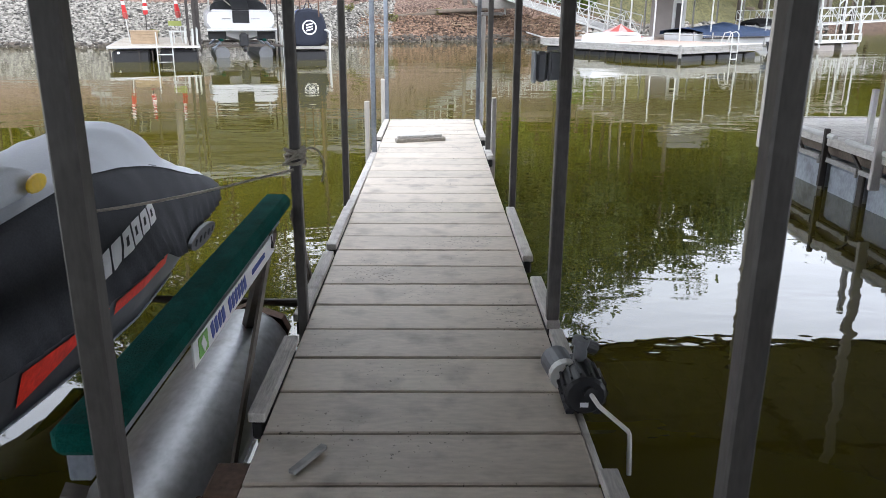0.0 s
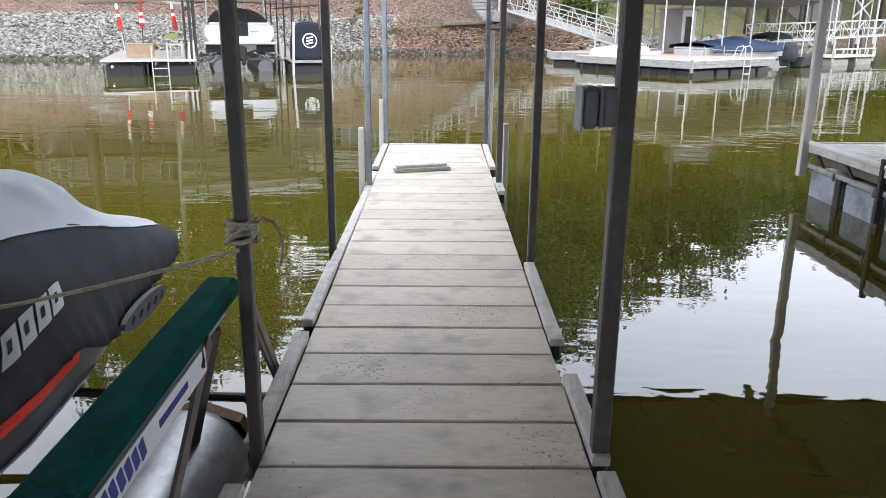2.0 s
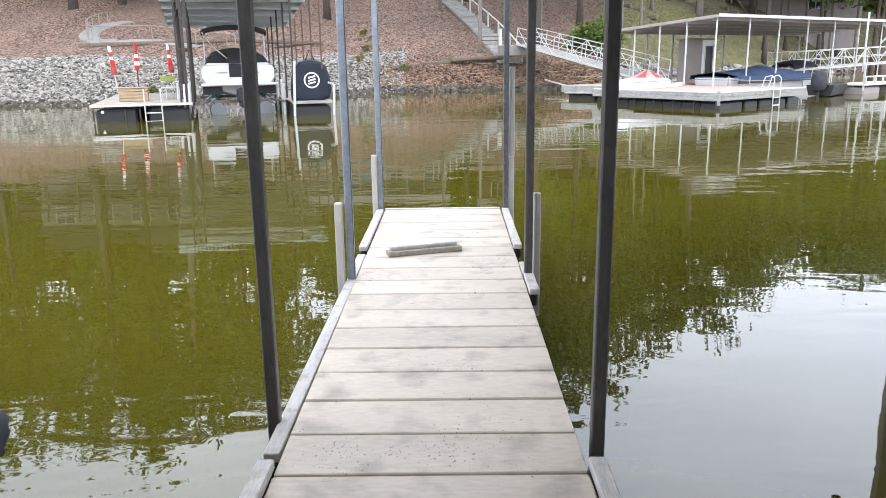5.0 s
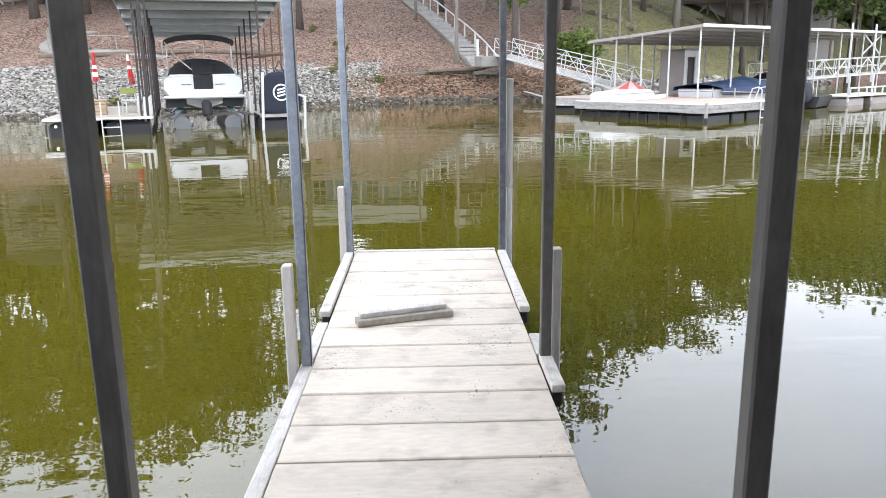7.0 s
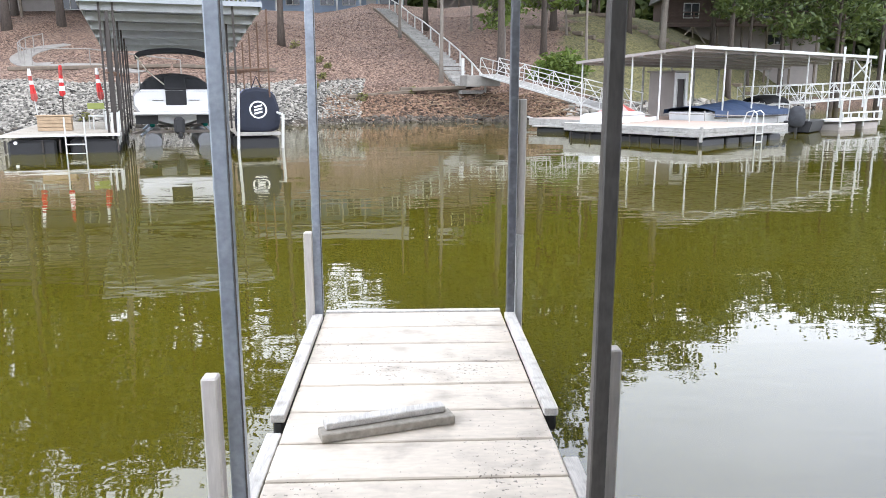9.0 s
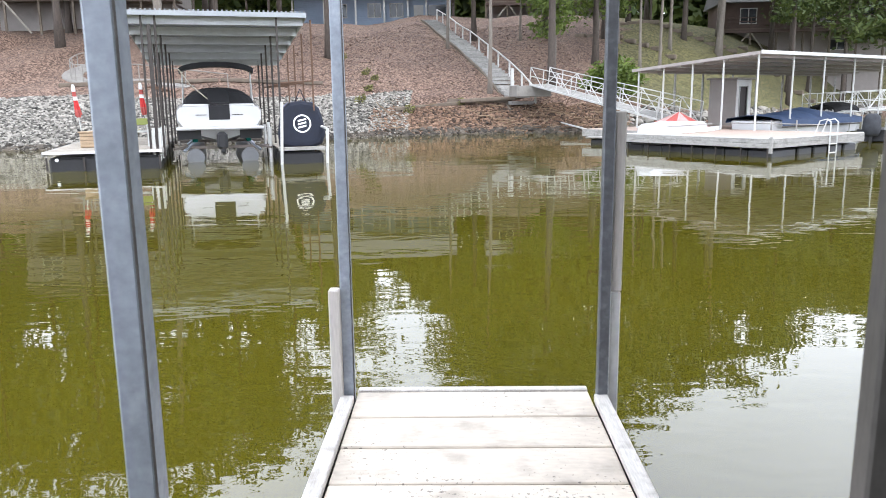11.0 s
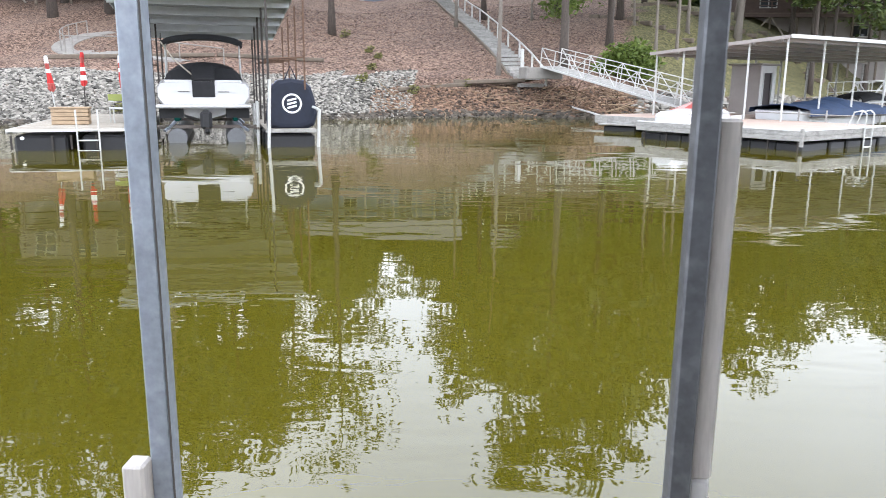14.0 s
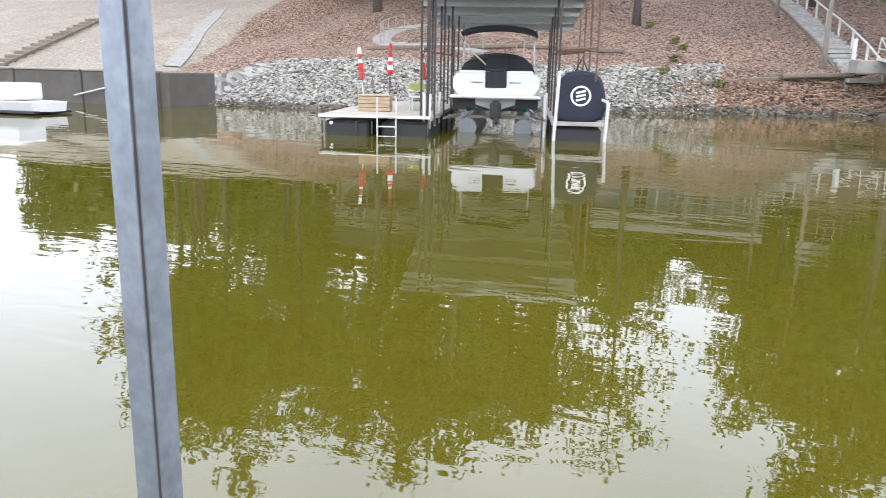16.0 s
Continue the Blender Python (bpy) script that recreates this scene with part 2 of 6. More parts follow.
RIPRAP = island_material("grey_riprap", (0.022, 0.02, 0.017), (0.37, 0.345, 0.30))
BANK_STONE = island_material("brown_bank_stone", (0.025, 0.017, 0.012), (0.27, 0.165, 0.108))
SHORE_STONE = island_material("wet_shore_stone", (0.025, 0.021, 0.017), (0.12, 0.1, 0.078))
LEAF = island_material("green_leaves", (0.03, 0.055, 0.012), (0.13, 0.17, 0.04), 0.6, 0.25)
YOUNG_LEAF = island_material("bright_young_leaves", (0.06, 0.095, 0.014), (0.17, 0.23, 0.045), 0.6, 0.3)
FERN_LEAF = island_material("yellow_green_tufts", (0.09, 0.09, 0.025), (0.24, 0.23, 0.075), 0.7, 0.2)
DRY_LEAF = island_material("fallen_leaves", (0.06, 0.036, 0.026), (0.24, 0.16, 0.125), 0.9)
TWIG = island_material("dry_roots", (0.1, 0.06, 0.035), (0.32, 0.23, 0.15), 0.9)


SWELL = (0.009, 0.0042, 0.0008)


def water_material():
    m = bpy.data.materials.new("lake_water")
    m.use_nodes = True
    n, l = m.node_tree.nodes, m.node_tree.links
    bsdf = n["Principled BSDF"]
    geo = n.new("ShaderNodeNewGeometry")
    tint = n.new("ShaderNodeTexNoise")
    tint.inputs["Scale"].default_value, tint.inputs["Detail"].default_value = 0.12, 3
    l.new(geo.outputs["Position"], tint.inputs["Vector"])
    mix = n.new("ShaderNodeMixRGB")
    mix.inputs["Color1"].default_value, mix.inputs["Color2"].default_value = (0.055, 0.0465, 0.0042, 1), (0.079, 0.0665, 0.006, 1)
    l.new(tint.outputs["Fac"], mix.inputs["Fac"])
    l.new(mix.outputs["Color"], bsdf.inputs["Base Color"])
    bsdf.inputs["Roughness"].default_value, bsdf.inputs["IOR"].default_value = 0.015, 1.62
    # long swell, wind ripples and fine ripples: scale, stretch, detail, height in metres
    heights = []
    for scale, stretch, detail, warp in ((0.55, (0.6, 1.4, 1), 1, 0.4), (2.1, (0.6, 1.5, 1), 1, 0.8), (8.0, (0.8, 1.3, 1), 1, 0.3), (0.16, (1, 1.6, 1), 2, 0)):
        mp = n.new("ShaderNodeMapping")
        mp.inputs["Scale"].default_value = stretch
        mp.inputs["Rotation"].default_value = (0, 0, radians(-7))
        l.new(geo.outputs["Position"], mp.inputs["Vector"])
        tx = n.new("ShaderNodeTexNoise")
        tx.inputs["Scale"].default_value, tx.inputs["Detail"].default_value = scale, detail
        tx.inputs["Roughness"].default_value, tx.inputs["Distortion"].default_value = 0.4, warp
        l.new(mp.outputs["Vector"], tx.inputs["Vector"])
        heights.append(tx.outputs["Fac"])
    # calm and rippled patches
    calm = n.new("ShaderNodeMapRange")
    calm.inputs["From Min"].default_value, calm.inputs["From Max"].default_value = 0.42, 0.6
    calm.inputs["To Min"].default_value, calm.inputs["To Max"].default_value = 0.25, 1.0
    l.new(heights[3], calm.inputs["Value"])

    def times(a, b):
        m_ = n.new("ShaderNodeMath")
        m_.operation = "MULTIPLY"
        l.new(a, m_.inputs[0])
        if isinstance(b, float):
            m_.inputs[1].default_value = b
        else:
            l.new(b, m_.inputs[1])
        return m_.outputs[0]

    def plus(a, b):
        m_ = n.new("ShaderNodeMath")
        l.new(a, m_.inputs[0])
        l.new(b, m_.inputs[1])
        return m_.outputs[0]
    ripples = plus(times(heights[1], SWELL[1]), times(heights[2], SWELL[2]))
    total = plus(times(heights[0], SWELL[0]), times(ripples, calm.outputs["Result"]))
    relief = n.new("ShaderNodeBump")
    relief.inputs["Strength"].default_value, relief.inputs["Distance"].default_value = 1.0, 1.0
    l.new(total, relief.inputs["Height"])
    l.new(relief.outputs["Normal"], bsdf.inputs["Normal"])
    return m


def ground_material():
    """Leaf litter, gravel, grass and sand, blended by the ground's own masks."""
    m = bpy.data.materials.new("bank_ground")
    m.use_nodes = True
    n, l = m.node_tree.nodes, m.node_tree.links
    bsdf = n["Principled BSDF"]
    bsdf.inputs["Roughness"].default_value = 0.95
    geo = n.new("ShaderNodeNewGeometry")

    def speckle(scale, a, b, c):
        vor = n.new("ShaderNodeTexVoronoi")
        vor.inputs["Scale"].default_value = scale
        l.new(geo.outputs["Position"], vor.inputs["Vector"])
        bw = n.new("ShaderNodeRGBToBW")
        l.new(vor.outputs["Color"], bw.inputs["Color"])
        ramp = n.new("ShaderNodeValToRGB")
        ramp.color_ramp.elements[0].position, ramp.color_ramp.elements[1].position = 0.2, 0.8
        ramp.color_ramp.elements[0].color, ramp.color_ramp.elements[1].color = (*a, 1), (*c, 1)
        mid = ramp.color_ramp.elements.new(0.5)
        mid.color = (*b, 1)
        l.new(bw.outputs[0], ramp.inputs["Fac"])
        return ramp.outputs["Color"]

    litter = speckle(12, (0.05, 0.028, 0.019), (0.145, 0.088, 0.061), (0.28, 0.19, 0.143))
    gravel = speckle(4, (0.08, 0.075, 0.07), (0.18, 0.17, 0.155), (0.3, 0.285, 0.26))
    grass = speckle(8, (0.05, 0.05, 0.018), (0.105, 0.097, 0.036), (0.165, 0.145, 0.06))
    sand = speckle(12, (0.165, 0.135, 0.105), (0.22, 0.185, 0.145), (0.275, 0.235, 0.19))
    patch = n.new("ShaderNodeTexNoise")
    patch.inputs["Scale"].default_value, patch.inputs["Detail"].default_value = 0.5, 6
    l.new(geo.outputs["Position"], patch.inputs["Vector"])
    colour = litter
    for name, other in (("gravel", gravel), ("grass", grass), ("sand", sand)):
        at = n.new("ShaderNodeAttribute")
        at.attribute_name = name
        sharp = n.new("ShaderNodeMath")
        sharp.operation = "MULTIPLY_ADD"
        sharp.inputs[1].default_value = 1.0
        edge = n.new("ShaderNodeMath")
        edge.operation = "SUBTRACT"
        edge.inputs[1].default_value = 0.5
        l.new(patch.outputs["Fac"], edge.inputs[0])
        l.new(at.outputs["Fac"], sharp.inputs[0])
        l.new(edge.outputs[0], sharp.inputs[2])
        mr = n.new("ShaderNodeMapRange")
        mr.inputs["From Min"].default_value, mr.inputs["From Max"].default_value = 0.38, 0.6
        l.new(sharp.outputs[0], mr.inputs["Value"])
        mix = n.new("ShaderNodeMixRGB")
        l.new(mr.outputs["Result"], mix.inputs["Fac"])
        l.new(colour, mix.inputs["Color1"])
        l.new(other, mix.inputs["Color2"])
        colour = mix.outputs["Color"]
    soft = n.new("ShaderNodeMixRGB")
    soft.blend_type = "MULTIPLY"
    soft.inputs["Fac"].default_value = 1.0
    bright = n.new("ShaderNodeMapRange")
    bright.inputs["To Min"].default_value, bright.inputs["To Max"].default_value = 0.65, 1.3
    l.new(patch.outputs["Fac"], bright.inputs["Value"])
    l.new(colour, soft.inputs["Color1"])
    l.new(bright.outputs["Result"], soft.inputs["Color2"])
    l.new(soft.outputs["Color"], bsdf.inputs["Base Color"])
    rough = n.new("ShaderNodeTexNoise")
    rough.inputs["Scale"].default_value, rough.inputs["Detail"].default_value = 7, 5
    l.new(geo.outputs["Position"], rough.inputs["Vector"])
    relief = n.new("ShaderNodeBump")
    relief.inputs["Strength"].default_value, relief.inputs["Distance"].default_value = 0.8, 0.08
    l.new(rough.outputs["Fac"], relief.inputs["Height"])
    l.new(relief.outputs["Normal"], bsdf.inputs["Normal"])
    return m


# ---- building helpers ----
def mesh_of(name, bm, mat=None, smooth=False):
    me = bpy.data.meshes.new(name)
    bm.normal_update()
    bm.to_mesh(me)
    bm.free()
    for m in (mat if isinstance(mat, (list, tuple)) else [mat]):
        if m:
            me.materials.append(m)
    if smooth:
        for p in me.polygons:
            p.use_smooth = True
    return me


def part(name, bm, mat, parent, label="", smooth=False):
    """One mesh object under a thing or a part."""
    ob = new(name, mesh_of(name, bm, mat, smooth))
    ob.parent = parent
    if label:
        ob["label"] = label
    return ob


def empty(name, m, label, category, group="", kind=""):
    ob = new(name)
    ob.empty_display_size = 0.2
    ob.matrix_world = m
    return tagged(ob, label, category, group, kind)


def thing(name, bm, mat, label, category, m=None, group="", kind="", smooth=False):
    ob = new(name, mesh_of(name, bm, mat, smooth))
    if m is not None:
        ob.matrix_world = m
    return tagged(ob, label, category, group, kind)


def box(size, at=(0, 0, 0), bevel=0.0, turn=(0, 0, 0), bm=None):
    """A box by its size and centre, its edges rounded off."""
    b = bmesh.new()
    bmesh.ops.create_cube(b, size=1.0)
    for v in b.verts:
        v.co = Vector((v.co.x * size[0], v.co.y * size[1], v.co.z * size[2]))
    if bevel:
        bmesh.ops.bevel(b, geom=b.edges[:], offset=bevel, segments=1, affect="EDGES", profile=0.5)
    bmesh.ops.transform(b, matrix=pose(*at, *turn), verts=b.verts[:])
    return merged(bm, b)


def merged(bm, b):
    if bm is None:
        return b
    me = bpy.data.meshes.new("scratch")
    b.to_mesh(me)
    b.free()
    bm.from_mesh(me)
    bpy.data.meshes.remove(me)
    return bm


def rod(a, b, r, bm=None, sides=8, r2=None, caps=True):
    """A round bar from a to b."""
    a, b = Vector(a), Vector(b)
    t = bmesh.new()
    bmesh.ops.create_cone(t, cap_ends=caps, segments=sides, radius1=r, radius2=r if r2 is None else r2, depth=(b - a).length)
    m = Matrix.Translation((a + b) / 2) @ (b - a).to_track_quat("Z", "Y").to_matrix().to_4x4()
    bmesh.ops.transform(t, matrix=m, verts=t.verts[:])
    return merged(bm, t)


def bar(a, b, w, h, bm=None, bevel=0.0):
    """A square bar from a to b, w across and h high."""
    a, b = Vector(a), Vector(b)
    d = b - a
    t = box((w, d.length, h), bevel=bevel)
    q = d.to_track_quat("Y", "Z").to_matrix().to_4x4()
    bmesh.ops.transform(t, matrix=Matrix.Translation((a + b) / 2) @ q, verts=t.verts[:])
    return merged(bm, t)


def tube(points, r, bm=None, sides=8):
    """A bent round bar along points."""
    t = bmesh.new()
    pts = [Vector(p) for p in points]
    rings = []
    for i, p in enumerate(pts):
        d = (pts[min(i + 1, len(pts) - 1)] - pts[max(i - 1, 0)]).normalized()
        q = d.to_track_quat("Z", "Y").to_matrix()
        rings.append([t.verts.new(p + q @ Vector((math.cos(k * math.tau / sides) * r, math.sin(k * math.tau / sides) * r, 0)))
                      for k in range(sides)])
    for i in range(len(rings) - 1):
        for k in range(sides):
            t.faces.new((rings[i][k], rings[i][(k + 1) % sides], rings[i + 1][(k + 1) % sides], rings[i + 1][k]))
    t.faces.new(rings[0][::-1])
    t.faces.new(rings[-1])
    return merged(bm, t)


def loft(sections, bm=None, closed=True, caps=True):
    """A skin through rows of points of equal count."""
    t = bmesh.new()
    rows = [[t.verts.new(Vector(p)) for p in row] for row in sections]
    n = len(rows[0])
    for i in range(len(rows) - 1):
        for k in range(n if closed else n - 1):
            t.faces.new((rows[i][k], rows[i][(k + 1) % n], rows[i + 1][(k + 1) % n], rows[i + 1][k]))
    if caps and closed:
        t.faces.new(rows[0][::-1])
        t.faces.new(rows[-1])
    return merged(bm, t)


def frame_of(x, y, z, ux, uy):
    """A level pose whose x axis points along (ux, uy)."""
    return pose(x, y, z, 0, 0, math.degrees(math.atan2(uy, ux)))


def rng(seed):
    return random.Random(seed)


# ---- lake and banks ----
SHORE = [(-400, 20), (-80, 33), (-60, 35.7), (-32, 35.7), (-25.0, 35.6), (-23.8, 38.0), (-17, 38.4), (-10, 42.5), (-5.4, 45.6), (-3.3, 47.4),
         (2.8, 49.6), (7.1, 48.0), (12, 51), (18, 56), (26, 64), (45, 86), (80, 120), (400, 200)]
PROFILE_MID = [(-30, -6), (-4, -1.7), (0, 0), (0.7, 0.45), (2.2, 1.45), (3.2, 2.05), (5, 2.5), (15, 5.1), (37, 9.9), (60, 11), (400, 40)]
PROFILE_LEFT = [(-30, -6), (-4, -1.7), (0, 0), (1.0, 0.35), (4, 1.4), (8.5, 2.6), (10, 2.75), (25, 6.2), (40, 9), (60, 10.5), (400, 40)]
PROFILE_RIGHT = [(-30, -6), (-4, -1.7), (0, 0), (1.0, 0.4), (3, 0.9), (7, 2.6), (11.5, 5.4), (19, 7.9), (35, 10), (60, 11), (400, 40)]


def along(table, x):
    return float(np.interp(x, [p[0] for p in table], [p[1] for p in table]))


def smooth_step(a, b, x):
    k = min(1, max(0, (x - a) / (b - a)))
    return k * k * (3 - 2 * k)


def shore_y(x):
    return along(SHORE, x) + 0.35 * noise.noise((x * 0.45, 3.1, 0)) + 0.18 * noise.noise((x * 1.7, 9.1, 0))


def ground_z(x, y):
    d = y - shore_y(x)
    if d < -60:
        d = -60 + max(0, -200 - d) * 0.0
    left = min(1, max(0, (-3.5 - x) / 5))
    right = min(1, max(0, (x - 8) / 8))
    h = (1 - left - right) * along(PROFILE_MID, d) + left * along(PROFILE_LEFT, d) + right * along(PROFILE_RIGHT, d)
    if d > 0.5:
        h += 0.10 * noise.noise((x * 0.7, y * 0.7, 0)) + 0.25 * noise.noise((x * 0.13, y * 0.13, 5))
    # level ground behind the low retaining wall
    if x < -24.1 and d > 0:
        h = max(h, min(1.35, d * 9.0) + min(22, max(0, d - 1.2)) * 0.25 * smooth_step(-24.1, -31, x))
    return WATER_Z + h


def build_ground():
    def spread(lo, hi, step, grow, far):
        mid = list(np.arange(lo, hi, step))
        for sign, edge in ((1, hi), (-1, lo)):
            s, p, run = step, edge, []
            while abs(p) < far:
                run.append(p)
                s *= grow
                p += sign * s
            run.append(sign * far)
            mid = mid + run if sign > 0 else run[::-1] + mid
        out = []
        for p in sorted(mid):
            if not out or p - out[-1] > 0.05:
                out.append(float(p))
        return out
    xs = spread(-42, 34, 0.5, 1.16, 900)
    ys = spread(32, 95, 0.5, 1.16, 900)
    verts, grav, gras, sand = [], [], [], []
    for y in ys:
        for x in xs:
            d = y - shore_y(x)
            verts.append((x, y, ground_z(x, y)))
            w = 6.5 + 1.5 * noise.noise((x * 0.3, 1, 1)) if x < -9 else (5.2 if x < -5 else 3.2)
            grav.append((1 - smooth_step(w - 0.6, w + 0.6, d)) * (1 - smooth_step(-5.0, -2.6, x)) * smooth_step(-25.0, -24.1, x))
            gras.append(smooth_step(8, 14, x - (d - 10) * 0.25) * smooth_step(1.5, 4, d))
            sand.append((1 - smooth_step(-26.6, -24.2, x + d * 0.35)) * smooth_step(-0.5, 0.5, d))
    nx = len(xs)
    faces = [(j * nx + i, j * nx + i + 1, (j + 1) * nx + i + 1, (j + 1) * nx + i) for j in range(len(ys) - 1) for i in range(nx - 1)]
    me = bpy.data.meshes.new("ground")
    me.from_pydata(verts, [], faces)
    for name, values in (("gravel", grav), ("grass", gras), ("sand", sand)):
        at = me.attributes.new(name, "FLOAT", "POINT")
        at.data.foreach_set("value", values)
    for p in me.polygons:
        p.use_smooth = True
    me.materials.append(ground_material())
    return tagged(new("ground", me), "sloping lake bank of fallen leaves, gravel and grass", "ground", kind="structure")


ground = build_ground()
bm = bmesh.new()
bmesh.ops.create_grid(bm, x_segments=1, y_segments=1, size=900)
water = thing("water", bm, water_material(), "calm olive-green lake water with light ripples", "water", pose(0, 0, WATER_Z), kind="structure")

# ---- our floating dock ----
XL, XR, P0, PITCH = -0.578, 0.538, 2.9, 0.305
MID = (XL + XR) / 2
dock = empty("floating_dock", pose(0, 0, WATER_Z), "narrow floating dock of grey deck planks on steel posts", "dock")
DZ = -WATER_Z
r = rng(4)


def plank_mesh(seed):
    q = rng(seed)
    b = box((XR - XL, PITCH - 0.013, 0.04), (0, 0, 0), 0.006)
    for v in b.verts:
        v.co.x += q.uniform(-0.002, 0.002)
        v.co.z += q.uniform(-0.0015, 0.0015)
    return mesh_of("plank", b, PLANK)


def posts_and_rails():
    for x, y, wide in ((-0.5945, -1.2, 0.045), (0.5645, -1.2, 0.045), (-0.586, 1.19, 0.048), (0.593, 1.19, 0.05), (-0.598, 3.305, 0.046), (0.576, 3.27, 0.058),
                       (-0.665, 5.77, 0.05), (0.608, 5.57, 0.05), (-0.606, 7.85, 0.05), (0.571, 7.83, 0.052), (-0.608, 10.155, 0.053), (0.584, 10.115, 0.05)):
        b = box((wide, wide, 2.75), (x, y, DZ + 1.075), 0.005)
        # left end posts take the lit steel, the others shaded copies of it
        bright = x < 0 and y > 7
        part("post", b, GALV if bright else SHADED_GALV if y > 9 else SHADED_STEEL, dock, "square galvanised steel post" if y > 7 else "square steel post coloured dark for roof shade")
    # frame under the planks
    for x in (XL + 0.05, XR - 0.05):
        part("stringer", box((0.07, 12.6, 0.14), (x, 3.85, DZ - 0.112), 0.005), BROWN_STEEL, dock)
    part("end_beam", box((XR - XL, 0.045, 0.16), (MID, P0 + PITCH * 24 + 0.0245, DZ - 0.072), 0.005), BOARD, dock, "white weathered end board")
    for i in range(6):
        b = box((0.9, 1.5, 0.42), (MID, -1.2 + 2.05 * i, DZ - 0.40), 0.05)
        part("float", b, BLACK_PLASTIC, dock, "black plastic float")


posts_and_rails()
for px_, py_ in ((-0.5815, 10.1285), (-0.581, 7.825)):
    part("corner_seam", box((0.0035, 0.0035, 2.5), (px_, py_, DZ + 1.2), 0, (0, 0, 45)), SHADED_STEEL, dock, "dark weld seam")
RAILS = [(-1, 2.37, 3.06), (-1, 3.30, 4.30), (-1, 4.44, 5.40), (-1, 5.50, 7.86), (-1, 7.93, 8.50), (-1, 8.60, 10.10),
         (1, 1.5, 2.03), (1, 2.75, 3.14), (1, 3.22, 3.86), (1, 4.22, 5.40), (1, 7.45, 7.85), (1, 7.93, 8.24), (1, 8.62, 10.10), (-1, 0.9, 1.1)]
for side, y0, y1 in RAILS:
    x = XL - 0.036 if side < 0 else XR + 0.036
    low = 0.035 if (y0, side) in ((7.93, -1), (7.93, 1), (5.5, -1)) else 0.0
    b = box((0.062, y1 - y0, 0.038), (x, (y0 + y1) / 2, DZ + 0.012 - low), 0.004, (0, 0, r.uniform(-0.4, 0.4)))
    rail = part("bumper_board", b, BOARD, dock, "weathered white bumper board")
    b = box((0.045, y1 - y0 - 0.02, 0.075), (x, (y0 + y1) / 2, DZ - 0.047 - low), 0.01)
    part("rubber_bumper", b, BLACK_RUBBER, rail, "black rubber bumper")
part("edge_strip", box((0.026, 0.42, 0.034), (XR + 0.0165, 2.25, DZ - 0.02), 0.003), BOARD, dock, "thin weathered edge strip")
# mooring uprights of painted timber beside the last posts
for x, y, top, w, mat, lab in ((-0.668, 7.80, 0.52, 0.05, PAINTED_POST, "grey painted timber upright"),
                               (XR + 0.095, 7.92, 0.55, 0.05, PAINTED_POST, "grey painted timber upright"),
                               (-0.657, 10.11, 0.545, 0.05, PAINTED_POST, "grey painted timber upright")):
    part("mooring_upright", box((w, 0.06, top + 0.3), (x, y, DZ + (top - 0.3) / 2), 0.006), mat, dock, lab)
part("mooring_upright", box((0.05, 0.06, 0.82), (0.642, 10.16, DZ + 0.515 + 0.41), 0.006), PAINTED_POST, dock, "grey painted timber upright")
part("mooring_upright", box((0.046, 0.056, 0.81), (0.642, 10.16, DZ + 0.109), 0.006), WHITE_POST, dock, "white painted lower timber")

# ---- ribbed roof over the slips ----
roof = empty("slip_roof", pose(0, 0, WATER_Z), "dark ribbed metal roof over the covered boat slips", "roof")
RZ, RY0 = 2.45, -11.0
# left panel and rear stretch are unseen, added to shade posts and watercraft
for rx0, rx1, ry1 in ((0.15, 0.95, 9.2), (0.95, 4.4, 10.6), (-5.2, 0.15, 5.0), (4.4, 10.0, 10.6)):
    b = bmesh.new()
    n = 26
    for i in range(n):
        x0 = rx0 + (rx1 - rx0) * i / n
        b = box(((rx1 - rx0) / n + 0.03, ry1 - RY0, 0.02), (x0 + (rx1 - rx0) / n / 2, (RY0 + ry1) / 2, DZ + RZ + 0.13 + 0.02 * (i % 2)), bm=b)
    part("roof_sheet", b, DARK_ROOF, roof)
    for i in range(9):
        y = RY0 + 0.4 + i * (ry1 - RY0 - 0.6) / 8
        part("rafter", box((rx1 - rx0 - 0.01, 0.06, 0.1), ((rx0 + rx1) / 2, y, DZ + RZ + 0.06), 0.006), DARK_STEEL, roof)
for x, ry1 in ((XL - 0.0165, 9.0), (XR + 0.0265, 9.2), (4.25, 10.5), (-5.1, 4.9)):
    part("beam", box((0.06, ry1 - RY0, 0.09), (x, (RY0 + ry1) / 2, DZ + RZ - 0.04), 0.006), DARK_STEEL, roof)
for x in (-5.1, 4.25):
    for y in (-10, -6.5, -3, 0.5, 4.2):
        part("outer_post", box((0.07, 0.07, RZ + 0.4), (x, y, DZ + RZ / 2 - 0.25), 0.005), SHADED_STEEL, roof)
# unseen wall, added to keep sky light from behind off the posts
wall_back = thing("wall_south", box((10.5, 0.12, 3.4), (-0.4, RY0, 1.35), 0.01), BROWN_SIDING, "plain brown wall added unseen to block light from behind", "wall", kind="structure")


